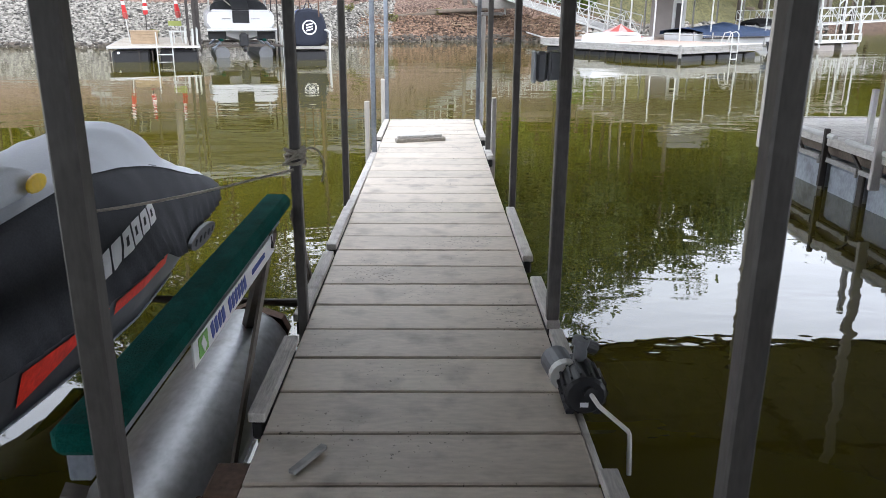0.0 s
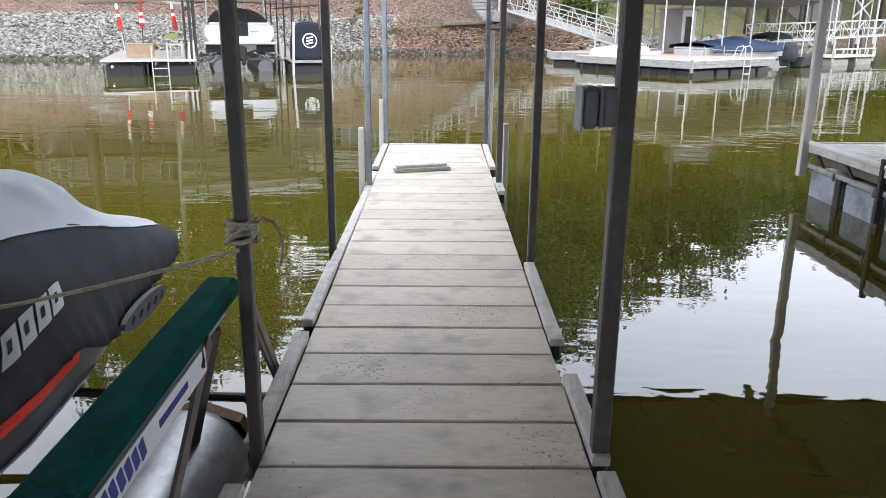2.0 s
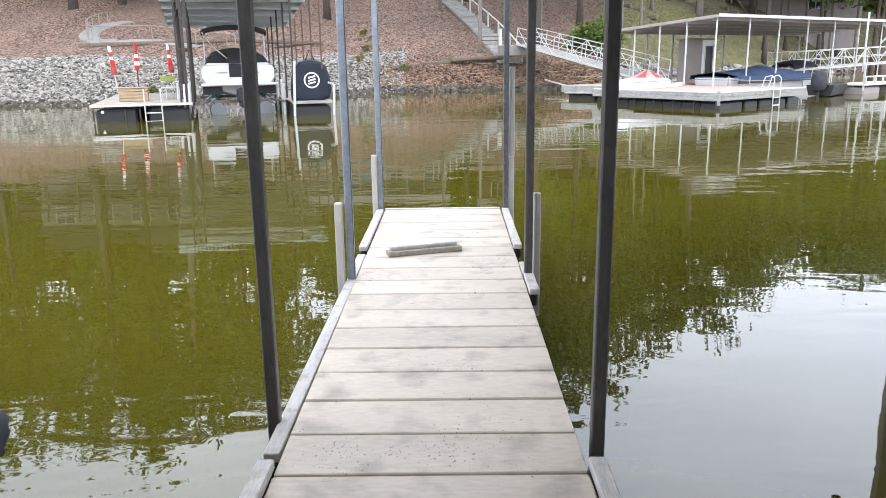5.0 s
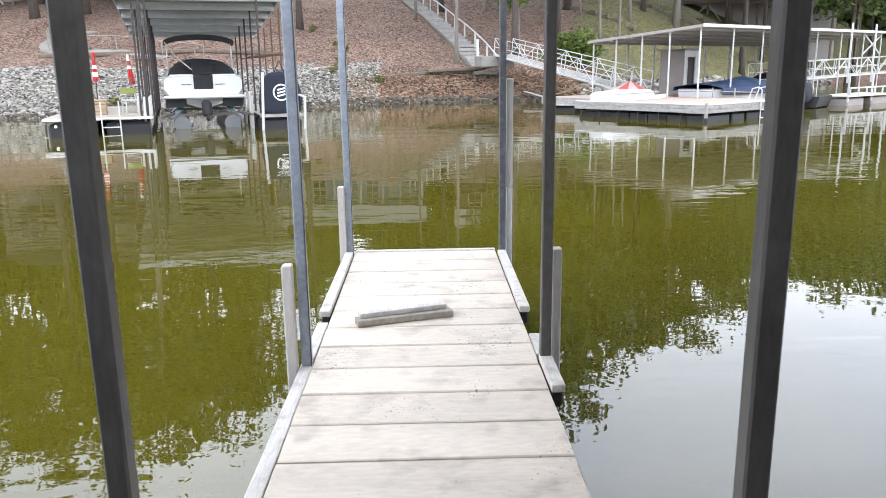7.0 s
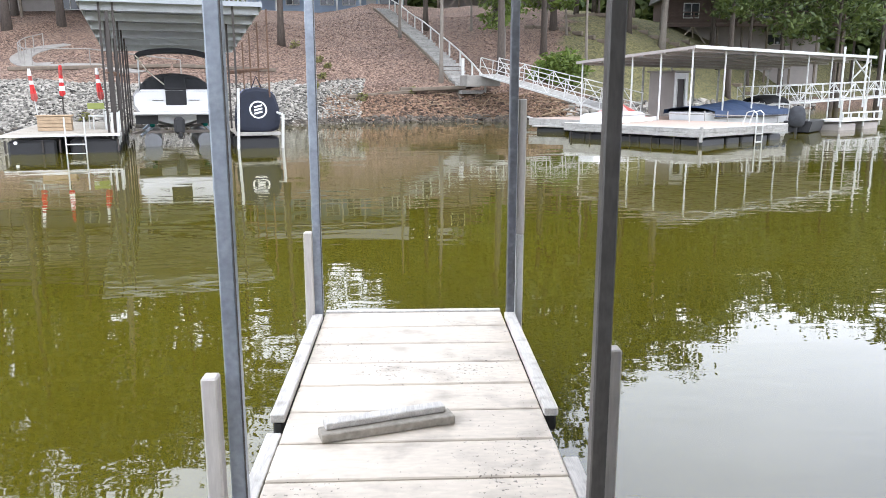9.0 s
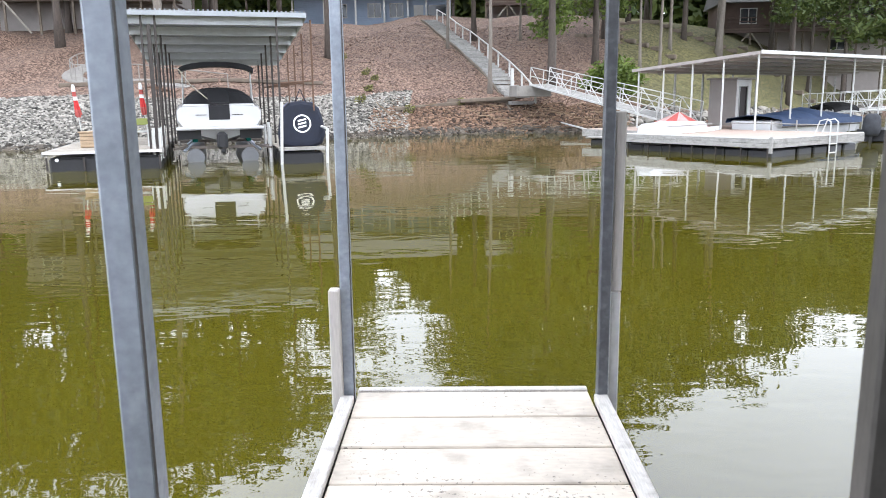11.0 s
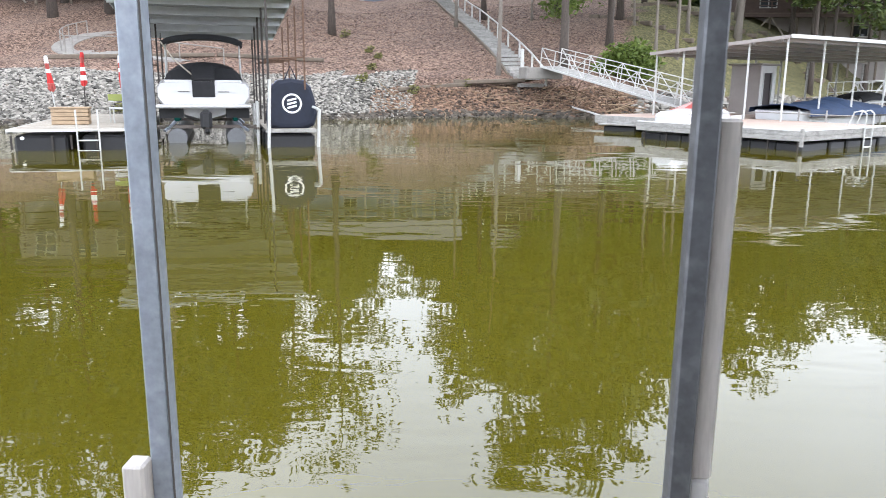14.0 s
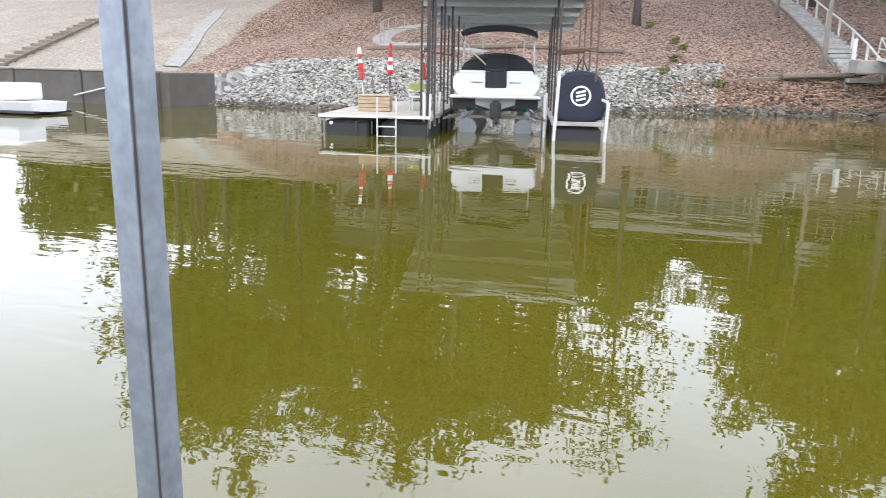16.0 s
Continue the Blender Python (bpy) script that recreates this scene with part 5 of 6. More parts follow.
def rail_fence():
    root = empty("deck_railing", local(RM, 5.7, 1.4, 0.555), "low grey pipe railing at the deck edge", "railing")
    for k in range(3):
        part("rail", rod((-0.1, 0, 0.25 + 0.0), (-0.1 + 0.0, 3.8, 0.25), 0.02) if k == 0 else rod((-0.1, 0 + k, 0), (-0.1, 0 + k, 0.4), 0.025), GREY_WOOD, root)


rail_fence()


def upturned_boat():
    root = empty("upturned_rowboat", local(RM, 1.9, 5.0, 0.556, 8), "pale upturned rowboat lying on the dock", "rowboat")
    rows = []
    for x, w, h in ((-1.9, 0.35, 0.22), (-1.6, 0.55, 0.36), (0, 0.65, 0.42), (1.5, 0.55, 0.38), (1.95, 0.3, 0.28)):
        rows.append([(x, -w, 0.0), (x, -w * 0.92, h * 0.75), (x, -w * 0.6, h), (x, w * 0.6, h), (x, w * 0.92, h * 0.75), (x, w, 0.0)])
    part("hull", loft(rows), GELCOAT, root, "dull white hull")
    part("gunwale", box((3.7, 0.05, 0.05), (0, -0.64, 0.03), 0.01), PVC, root)
    part("chine_strip", box((3.4, 0.03, 0.03), (0, -0.62, 0.28), 0.005), GREY_WOOD, root)


upturned_boat()


def red_tarp_boat():
    root = empty("small_covered_boat", pose(8.9, 38.4, WATER_Z, 0, 0, -50), "small white boat under a faded red and white tarp", "boat")
    rows = []
    for x, w, g in ((-1.9, 0.7, 0.55), (-1.0, 0.85, 0.55), (1.0, 0.75, 0.6), (1.9, 0.2, 0.72)):
        rows.append([(x, -w, g), (x, -w * 0.85, 0.05), (x, w * 0.85, 0.05), (x, w, g)])
    part("hull", loft(rows), GELCOAT, root)
    n = 10
    for k in range(n):
        a0, a1 = k * math.tau / n, (k + 1) * math.tau / n
        t = bmesh.new()
        vs = [t.verts.new(p) for p in ((0.1, 0, 1.25), (math.cos(a0) * 1.7, math.sin(a0) * 0.88, 0.56), (math.cos((a0 + a1) / 2) * 1.55, math.sin((a0 + a1) / 2) * 0.8, 0.62),
                                       (math.cos(a1) * 1.7, math.sin(a1) * 0.88, 0.56))]
        t.faces.new(vs[:3])
        t.faces.new((vs[0], vs[2], vs[3]))
        part("tarp_panel", t, RED_TARP if k % 2 else PINK_TARP, root)


red_tarp_boat()


def small_float():
    root = empty("floating_platform", pose(6.7, 39.4, WATER_Z, 0, 0, -35), "small low grey floating platform", "platform")
    part("deck", box((1.6, 2.6, 0.06), (0, 0, 0.24), 0.01), GREY_WOOD, root)
    for y in (-0.8, 0.8):
        part("float", box((1.3, 0.7, 0.25), (0, y, 0.06), 0.05), BLACK_PLASTIC, root)
    part("mooring_pipe", rod((-1.0, 1.2, 0.24), (-6.3, 7.2, 0.55), 0.045), WHITE_STEEL, root, "long white mooring pipe")


small_float()


def outboard_boat():
    root = empty("small_motorboat", pose(16.3, 37.4, WATER_Z, 0, 0, -40) @ Matrix.Scale(0.82, 4), "small boat with dark covered outboard motor", "boat")
    rows = []
    for y, w in ((0, 0.7), (2.5, 0.75), (3.8, 0.3)):
        rows.append([(-w, y, 0.6), (-w * 0.8, y, 0.05), (w * 0.8, y, 0.05), (w, y, 0.6)])
    part("hull", loft(rows), BLACK_PLASTIC, root)
    motor = part("outboard_cowl", loft([[(math.cos(a) * 0.45 * s, -0.25 + math.sin(a) * 0.4 * s, z) for a in [k * math.tau / 16 for k in range(16)]]
                                        for z, s in ((0.3, 0.6), (0.45, 0.82), (0.7, 0.92), (1.0, 0.88), (1.25, 0.72), (1.36, 0.42))]), COVER_DARK, root, "dark blue-grey cowl cover", smooth=True)
    part("motor_leg", box((0.14, 0.2, 0.5), (0, -0.3, 0.1), 0.03), BLACK_PLASTIC, motor)
    part("rail", tube([(-0.5, 0.1, 0.6), (-0.5, 0.1, 1.5), (0.5, 0.1, 1.5), (0.5, 0.1, 0.6)], 0.025), WHITE_STEEL, root)


outboard_boat()


def finger_dock():
    root = empty("finger_dock", local(RM, 15.0, 1.9, 0), "white finger dock with low rail", "dock")
    part("deck", box((4.2, 1.4, 0.08), (0, 0, 0.42), 0.006), WHITE_POST, root)
    part("rail", box((4.2, 0.05, 0.07), (0, -0.68, 0.78), 0.006), WHITE_STEEL, root)
    for k in range(6):
        part("rail_post", box((0.06, 0.06, 0.36), (-2.05 + 0.82 * k, -0.68, 0.60)), WHITE_STEEL, root)
    for x in (-1.2, 1.2):
        part("float", box((1.6, 1.2, 0.36), (x, 0, 0.12), 0.06), GREY_SIDING, root)
    for x, y in ((-2.05, -0.6), (0.3, -0.6), (2.05, -0.6)):
        part("upright", box((0.08, 0.08, 1.2), (x, y, 0.75), 0.01), WHITE_STEEL, root)
        part("slim_post", box((0.07, 0.07, 2.6), (x, y + 0.1, 2.3), 0.006), WHITE_STEEL, root)


finger_dock()


def canopy_boat():
    root = empty("canopy_boat", pose(18.9, 46.0, WATER_Z, 0, 0, 30) @ Matrix.Scale(0.66, 4), "moored boat with a black bimini canopy", "boat")
    rows = []
    for x, w in ((-2.8, 0.95), (1.5, 1.0), (2.8, 0.35)):
        rows.append([(x, -w, 0.95), (x, -w * 0.8, 0.1), (x, w * 0.8, 0.1), (x, w, 0.95)])
    part("hull", loft(rows), GELCOAT, root)
    rows = []
    for x in (-1.6, -0.6, 0.6, 1.3):
        rows.append([(x, math.sin(a) * 1.15, 1.75 + 0.55 * math.cos(a) - 0.12 * x * x * 0.6) for a in [math.pi * (k / 10 - 0.5) for k in range(11)]]
                    + [(x, math.sin(a) * 1.1, 1.70 + 0.5 * math.cos(a) - 0.12 * x * x * 0.6) for a in [math.pi * (0.5 - k / 10) for k in range(11)]])
    part("bimini", loft(rows), BLACK_FABRIC, root, "black bimini canopy")
    for x in (-1.2, 1.0):
        for y in (-1.05, 1.05):
            part("strut", rod((x, y, 0.9), (x * 0.6, y, 1.75), 0.025), WHITE_STEEL, root)
    part("windscreen", box((0.05, 1.7, 0.4), (0.9, 0, 1.1), 0.005, (0, -20, 0)), GLASS, root)


canopy_boat()


def gangway(a, b, width, rail, label):
    a, b = Vector(a), Vector(b)
    d = b - a
    m = Matrix.Translation(a) @ d.to_track_quat("Y", "Z").to_matrix().to_4x4()
    root = empty("gangway", m, label, "gangway")
    L = d.length
    part("walkway", box((width, L, 0.07), (0, L / 2, 0), 0.006), GREY_WOOD, root, "grey walkway boards")
    n = max(4, int(L / 1.25))
    for x in (-width / 2, width / 2):
        for z in (0.0, rail * 0.5, rail):
            part("rail", bar((x, 0, z), (x, L, z), 0.038, 0.038 if z else 0.09), WHITE_STEEL, root)
        for k in range(n + 1):
            y = L * k / n
            part("upright", bar((x, y, 0), (x, y, rail), 0.034, 0.034), WHITE_STEEL, root)
            if k < n:
                up = k % 2
                part("diagonal", bar((x, y, 0 if up else rail), (x, y + L / n, rail if up else 0), 0.03, 0.03), WHITE_STEEL, root)


gangway((4.6, 50.4, 2.15), (9.7, 39.4, 0.25), 1.2, 0.95, "long white steel truss gangway down to the dock")
gangway((18.6, 47.6, 0.45), (33.0, 57.5, 0.9), 1.3, 1.0, "white steel gangway over the water to the lawn")


# ---- the bank: stairs, walls, stones ----
def hillside_stairs():
    a, b = Vector((3.8, 51.4, 2.05)), Vector((-2.4, 80.5, 8.9))
    d = b - a
    flat = Vector((d.x, d.y, 0))
    root = empty("hillside_stairs", frame_of(a.x, a.y, a.z, flat.y / flat.length, -flat.x / flat.length), "long timber stairs up the leafy hill with white handrail", "stairs")
    L, H = flat.length, d.z
    n = 38
    me = mesh_of("step", box((1.35, L / n + 0.05, 0.2), bevel=0.01), GREY_WOOD)
    for k in range(n):
        x, y = a.x + d.x * (k + 0.5) / n, a.y + d.y * (k + 0.5) / n
        z = ground_z(x, y) + 0.03 - a.z
        ob = new("step", me)
        ob.parent = root
        ob.location = (0, L * (k + 0.5) / n, z + 0.0)
    for k in range(8):
        f0, f1 = k / 8, (k + 1) / 8
        z0 = ground_z(a.x + d.x * f0 - 0.7, a.y + d.y * f0) - a.z + 0.05
        z1 = ground_z(a.x + d.x * f1 - 0.7, a.y + d.y * f1) - a.z + 0.05
        part("side_timber", bar((-0.75, L * f0, z0), (-0.75, L * f1, z1), 0.1, 0.2), TIMBER, root)
    prev = None
    for k in range(12):
        f = k / 11
        x, y = a.x + d.x * f, a.y + d.y * f
        z = ground_z(x, y) - a.z + 0.1
        part("rail_post", box((0.1, 0.1, 0.95), (0.75, L * f, z + 0.45), 0.008), WHITE_STEEL, root, "white rail post")
        here = Vector((0.75, L * f, z + 0.93))
        if prev:
            part("handrail", bar(prev, here, 0.07, 0.07), WHITE_STEEL, root, "white handrail")
        prev = here
    part("newel", box((0.16, 0.16, 0.95), (-0.75, -0.4, 0.55), 0.01), WHITE_STEEL, root, "white newel post")
    part("landing", box((2.0, 1.5, 0.6), (0.2, -0.7, -0.25), 0.03), CONCRETE, root, "concrete landing")


hillside_stairs()

r = rng(11)
for x0, y0, x1, y1, dz in ((-3.4, 49.6, 0.4, 51.3, 0.10), (-0.5, 51.0, 3.0, 52.1, 0.14), (0.2, 51.0, 3.4, 51.9, 0.34), (-13.5, 51.5, -8.0, 53.6, 0.1), (-20.5, 46.8, -13.6, 51.4, 0.1)):
    za, zb = ground_z(x0, y0), ground_z(x1, y1)
    thing("retaining_log", bar((x0, y0, za + dz), (x1, y1, zb + dz), 0.2, 0.22, bevel=0.04), TIMBER, "weathered retaining log lying across the leafy bank", "log", group="retaining logs")


def seawall():
    root = empty("seawall", pose(0, 0, WATER_Z), "low stained concrete seawall at the water edge", "seawall", kind="structure")
    for k in range(7):
        x1 = -24.3 - 4.2 * k
        x0 = x1 - 4.17
        y = 35.35 - 0.06 * k
        part("wall_block", box((x1 - x0, 0.5, 1.75), ((x0 + x1) / 2, y, 0.55), 0.03), DARK_CONCRETE, root)
        part("wall_cap", box((x1 - x0, 0.6, 0.1), ((x0 + x1) / 2, y, 1.47), 0.02), CONCRETE, root)
    part("return_wall", box((0.5, 3.0, 1.75), (-24.05, 36.9, 0.55), 0.03), DARK_CONCRETE, root)
    part("loose_pipe", rod((-25.6, 34.98, 1.0), (-28.8, 34.92, 0.35), 0.035), WHITE_STEEL, root)


seawall()


def timber_steps():
    root = empty("timber_steps", pose(-37.0, 37.5, ground_z(-37.0, 37.5)), "dark timber steps set in the sandy slope", "steps")
    z0 = ground_z(-37.0, 37.5)
    for k in range(14):
        x, y = -37.0 - 0.43 * k, 37.5 + 0.9 * k
        b = box((1.5, 0.26, 0.2), (x + 37.0, y - 37.5, ground_z(x, y) - z0 + 0.06), 0.02, (0, 0, -3))
        part("step", b, TIMBER, root)
    part("edge_board", bar((0.95, -0.3, 0.1), (-4.6, 11.5, ground_z(-41.6, 49.0) - z0 + 0.15), 0.06, 0.16), TIMBER, root)


timber_steps()


def strip_path(points, width, name, label, category, mat, lift=0.05):
    b = bmesh.new()
    rows = []
    n = len(points)
    for i in range(n):
        p, q = Vector(points[max(0, i - 1)]), Vector(points[min(n - 1, i + 1)])
        d = (q - p).normalized()
        s = Vector((-d.y, d.x)) * width / 2
        c = Vector(points[i])
        rows.append([(c.x + s.x * k, c.y + s.y * k, ground_z(c.x + s.x * k, c.y + s.y * k) + h) for k, h in ((-1, -0.1), (-1, lift), (0, lift), (1, lift), (1, -0.1))])
    return thing(name, loft(rows, closed=False), mat, label, category)


strip_path([(-27.3, 39.5), (-29.0, 42.5), (-31.0, 46), (-33.0, 49.5), (-35.0, 52.8)], 0.8, "ramp", "narrow pale concrete ramp up the bank", "ramp", CONCRETE)
arc = [(-20.0 - 2.3 * math.sin(a), 49.8 + 3.2 * (1 - math.cos(a))) for a in [math.pi * k / 12 for k in range(11)]]
strip_path([(-14.5, 49.4), (-17.2, 49.6)] + arc, 1.1, "footpath", "curved concrete footpath on the hill", "path", CONCRETE)


def path_railing():
    pts = [(-12.5, 49.5), (-14.8, 49.5), (-17.4, 49.7)] + arc[1:9]
    root = empty("path_railing", pose(0, 0, 0), "pale pipe railing along the curved footpath", "railing")
    prev = None
    for x, y in pts:
        x, y = x + 0.1, y - 0.35
        z = ground_z(x, y)
        part("rail_post", rod((x, y, z - 0.1), (x, y, z + 0.95), 0.03), CONCRETE, root)
        if prev:
            part("rail", rod(prev, (x, y, z + 0.95), 0.03), CONCRETE, root)
        prev = (x, y, z + 0.95)
    root.matrix_world = pose(0, 0, 0)


path_railing()


def stones(name, count, place, size, mat, label, seed, flat=0.7):
    """Many broken stones lying on the ground, in one mesh."""
    q = np.random.RandomState(seed)
    g = (1 + 5 ** 0.5) / 2
    ico = np.array([(-1, g, 0), (1, g, 0), (-1, -g, 0), (1, -g, 0), (0, -1, g), (0, 1, g), (0, -1, -g), (0, 1, -g), (g, 0, -1), (g, 0, 1), (-g, 0, -1), (-g, 0, 1)]) / 1.9
    tri = np.array([(0, 11, 5), (0, 5, 1), (0, 1, 7), (0, 7, 10), (0, 10, 11), (1, 5, 9), (5, 11, 4), (11, 10, 2), (10, 7, 6), (7, 1, 8),
                    (3, 9, 4), (3, 4, 2), (3, 2, 6), (3, 6, 8), (3, 8, 9), (4, 9, 5), (2, 4, 11), (6, 2, 10), (8, 6, 7), (9, 8, 1)])
    vs, fs = [], []
    for k in range(count):
        x, y, z = place(q)
        s = size[0] + (size[1] - size[0]) * q.rand() ** 2.2
        a = q.rand() * math.tau
        c, n_ = math.cos(a), math.sin(a)
        p = ico * (1 + 0.75 * (q.rand(12, 3) - 0.5)) * np.array([s * (0.7 + 0.6 * q.rand()), s * (0.6 + 0.5 * q.rand()), s * flat * (0.6 + 0.6 * q.rand())])
        p = np.stack([p[:, 0] * c - p[:, 1] * n_, p[:, 0] * n_ + p[:, 1] * c, p[:, 2] + 0.25 * p[:, 0] * (q.rand() - 0.5)], 1) + (x, y, z + s * 0.15)
        vs.append(p)
        fs.append(tri + 12 * k)
    me = bpy.data.meshes.new(name)
    me.from_pydata(np.concatenate(vs).tolist(), [], np.concatenate(fs).tolist())
    me.materials.append(mat)
    return tagged(new(name, me), label, "stones", kind="stuff")


def on_bank(x0, x1, d0, d1, power=1.0):
    def place(q):
        x = x0 + (x1 - x0) * q.rand()
        y = shore_y(x) + d0 + (d1 - d0) * q.rand() ** power
        return x, y, ground_z(x, y)
    return place


stones("riprap", 34000, on_bank(-23.9, -6.5, -0.1, 6.6), (0.04, 0.125), RIPRAP, "grey and white broken riprap stones on the bank", 1)
stones("riprap", 6000, on_bank(-6.5, -2.6, -0.1, 4.8, 1.4), (0.04, 0.125), RIPRAP, "grey riprap stones thinning into leaf litter", 2)
stones("bank_stones", 11000, on_bank(-4.6, 9.5, 0.0, 2.4), (0.03, 0.13), BANK_STONE, "reddish brown stones and clods on the cut bank", 3)
stones("shore_stones", 1700, on_bank(-23.8, -4, -0.25, 0.35), (0.07, 0.2), SHORE_STONE, "dark wet stones along the waterline", 4)
stones("shore_stones", 2200, on_bank(-4.5, 26, -0.25, 0.4), (0.07, 0.22), SHORE_STONE, "dark wet stones along the waterline", 5)
stones("bank_stones", 900, on_bank(9, 40, 0.1, 2.5), (0.12, 0.4), RIPRAP, "grey stones on the eastern bank", 6)
stones("leaf_mounds", 14000, on_bank(-20, 8, 2.5, 30), (0.03, 0.09), DRY_LEAF, "curled fallen leaves lying on the slope", 7, 0.5)


def roots():
    q = rng(5)
    b = bmesh.new()
    for k in range(260):
        x = q.uniform(2.0, 9.5) if k % 3 else q.uniform(-4, 9)
        y = shore_y(x) + q.uniform(0.2, 2.4)
        p = Vector((x, y, ground_z(x, y) + 0.08))
        pts = [p]
        d = Vector((q.uniform(-1, 1), q.uniform(-0.5, 0.1), q.uniform(-0.5, 0.15))).normalized() * q.uniform(0.15, 0.4)
        for j in range(4):
            p = p + d + Vector((q.uniform(-0.1, 0.1), q.uniform(-0.1, 0.1), q.uniform(-0.1, 0.06)))
            p.z = max(p.z, ground_z(p.x, p.y) + 0.03)
            pts.append(p.copy())
        b = tube(pts, q.uniform(0.01, 0.035), b, sides=4)
    return tagged(new("roots", mesh_of("roots", b, TWIG)), "tangle of dry exposed roots on the cut bank", "roots", kind="stuff")


roots()


# ---- trees and plants ----
def leaf_mesh(name, points, size, mat, seed, droop=0.4):
    """A crown of small pointed leaf sprays at the points given."""
    q = np.random.RandomState(seed)
    n = len(points)
    c = np.asarray(points)
    u = q.randn(n, 3)
    u[:, 2] = u[:, 2] * 0.6 - droop
    u /= np.linalg.norm(u, axis=1)[:, None]
    w = np.cross(u, q.randn(n, 3))
    w /= np.linalg.norm(w, axis=1)[:, None] + 1e-9
    s = size * (0.55 + 0.9 * q.rand(n))[:, None]
    a, b_, c_, d = c - u * s, c + w * s * 0.42, c + u * s, c - w * s * 0.42
    vs = np.stack([a, b_, c_, d], 1).reshape(-1, 3)
    fs = np.arange(4 * n).reshape(-1, 4)
    me = bpy.data.meshes.new(name)
    me.from_pydata(vs.tolist(), [], fs.tolist())
    me.materials.append(mat)
    return me


def tree_kind(seed, height, girth, first, spread, leaves, size, mat, bark, label, lean=0.0):
    q = rng(seed)
    nq = np.random.RandomState(seed)
    root = empty("tree", pose(0, 0, -200), label, "tree", "trees on the bank")
    trunk = []
    for k in range(11):
        f = k / 10
        trunk.append(Vector((lean * f * height + 0.25 * math.sin(f * 3 + seed) * f, 0.2 * math.sin(f * 4 + seed * 2) * f, f * height)))
    b = bmesh.new()
    rows = []
    for k, p in enumerate(trunk):
        f = k / 10
        rad = girth * ((1 - f) ** 0.8 * 0.9 + 0.06) * (1.45 if k == 0 else 1.0)
        rows.append([p + Vector((math.cos(a) * rad * (1 + 0.1 * math.sin(3 * a + seed)), math.sin(a) * rad, -0.4 if k == 0 else 0)) for a in [j * math.tau / 10 for j in range(10)]])
    trunk_ob = part("trunk", loft(rows), bark, root, smooth=True)
    tips = []
    n_l = 15
    for k in range(n_l):
        f = first + (0.97 - first) * k / (n_l - 1)
        i = min(9, int(f * 10))
        p = trunk[i].lerp(trunk[i + 1], f * 10 - i)
        a = k * 2.4 + q.uniform(-0.4, 0.4)
        length = spread * (1.15 - 0.75 * abs(f - (first + 0.25)) / (1 - first)) * q.uniform(0.75, 1.1)
        d = Vector((math.cos(a), math.sin(a), q.uniform(0.15, 0.7)))
        pts = [p]
        for j in range(5):
            pts.append(pts[-1] + d.normalized() * length / 5)
            d += Vector((q.uniform(-0.3, 0.3), q.uniform(-0.3, 0.3), q.uniform(-0.05, 0.2)))
        r0 = girth * 0.32 * (1.1 - f)
        rings = []
        for j, pp in enumerate(pts):
            rr = r0 * (1.05 - j / 5) + 0.012
            ax = (pts[min(j + 1, 5)] - pts[max(j - 1, 0)]).normalized().to_track_quat("Z", "Y").to_matrix()
            rings.append([pp + ax @ Vector((math.cos(g) * rr, math.sin(g) * rr, 0)) for g in [h * math.tau / 5 for h in range(5)]])
        part("limb", loft(rings), bark, root)
        tips += [(pp, 0.5 + 0.5 * j / 5) for j, pp in enumerate(pts) if j >= 2]
    per = max(1, leaves // len(tips))
    pts = []
    for p, wgt in tips:
        rad = spread * 0.30
        blob = nq.randn(per, 3) * np.array([rad, rad, rad * 0.62]) * 0.55
        pts.append(blob + np.array(p))
    pts = np.concatenate(pts)
    keep = [i for i, p in enumerate(pts) if noise.noise(Vector(p) * (1.6 / spread * 2.0)) > -0.22 and p[2] > first * height * 0.8]
    crown = new("crown", leaf_mesh("crown", pts[keep], size, mat, seed))
    crown.parent = root
    return root


def plant(kind, x, y, scale=1.0, turn=0.0):
    ob = copy_thing(kind, pose(x, y, ground_z(x, y) - 0.1, 0, 0, turn) @ Matrix.Scale(scale, 4))
    ob.scale = (scale,) * 3
    return ob


TALL = tree_kind(1, 21, 0.26, 0.38, 5.2, 5200, 0.30, LEAF, BARK, "tall dark-trunked leafy tree on the leafy bank")
BROAD = tree_kind(2, 18, 0.24, 0.34, 5.8, 5200, 0.30, LEAF, BARK, "broad green tree on the hillside")
PALE = tree_kind(3, 17, 0.28, 0.42, 4.6, 4200, 0.28, LEAF, PALE_BARK, "pale-barked leaning tree on the lawn slope", lean=0.06)
SLIM = tree_kind(4, 14, 0.14, 0.55, 2.6, 2200, 0.24, LEAF, PALE_BARK, "slim bare-stemmed young tree on the slope")
YOUNG = tree_kind(6, 6.5, 0.09, 0.34, 2.1, 2600, 0.17, YOUNG_LEAF, PALE_BARK, "young tree with bright spring leaves", lean=-0.08)

SPARSE = tree_kind(7, 21, 0.24, 0.42, 5.0, 2300, 0.24, LEAF, BARK, "thin-leaved tall tree on the leafy bank")

r = rng(21)
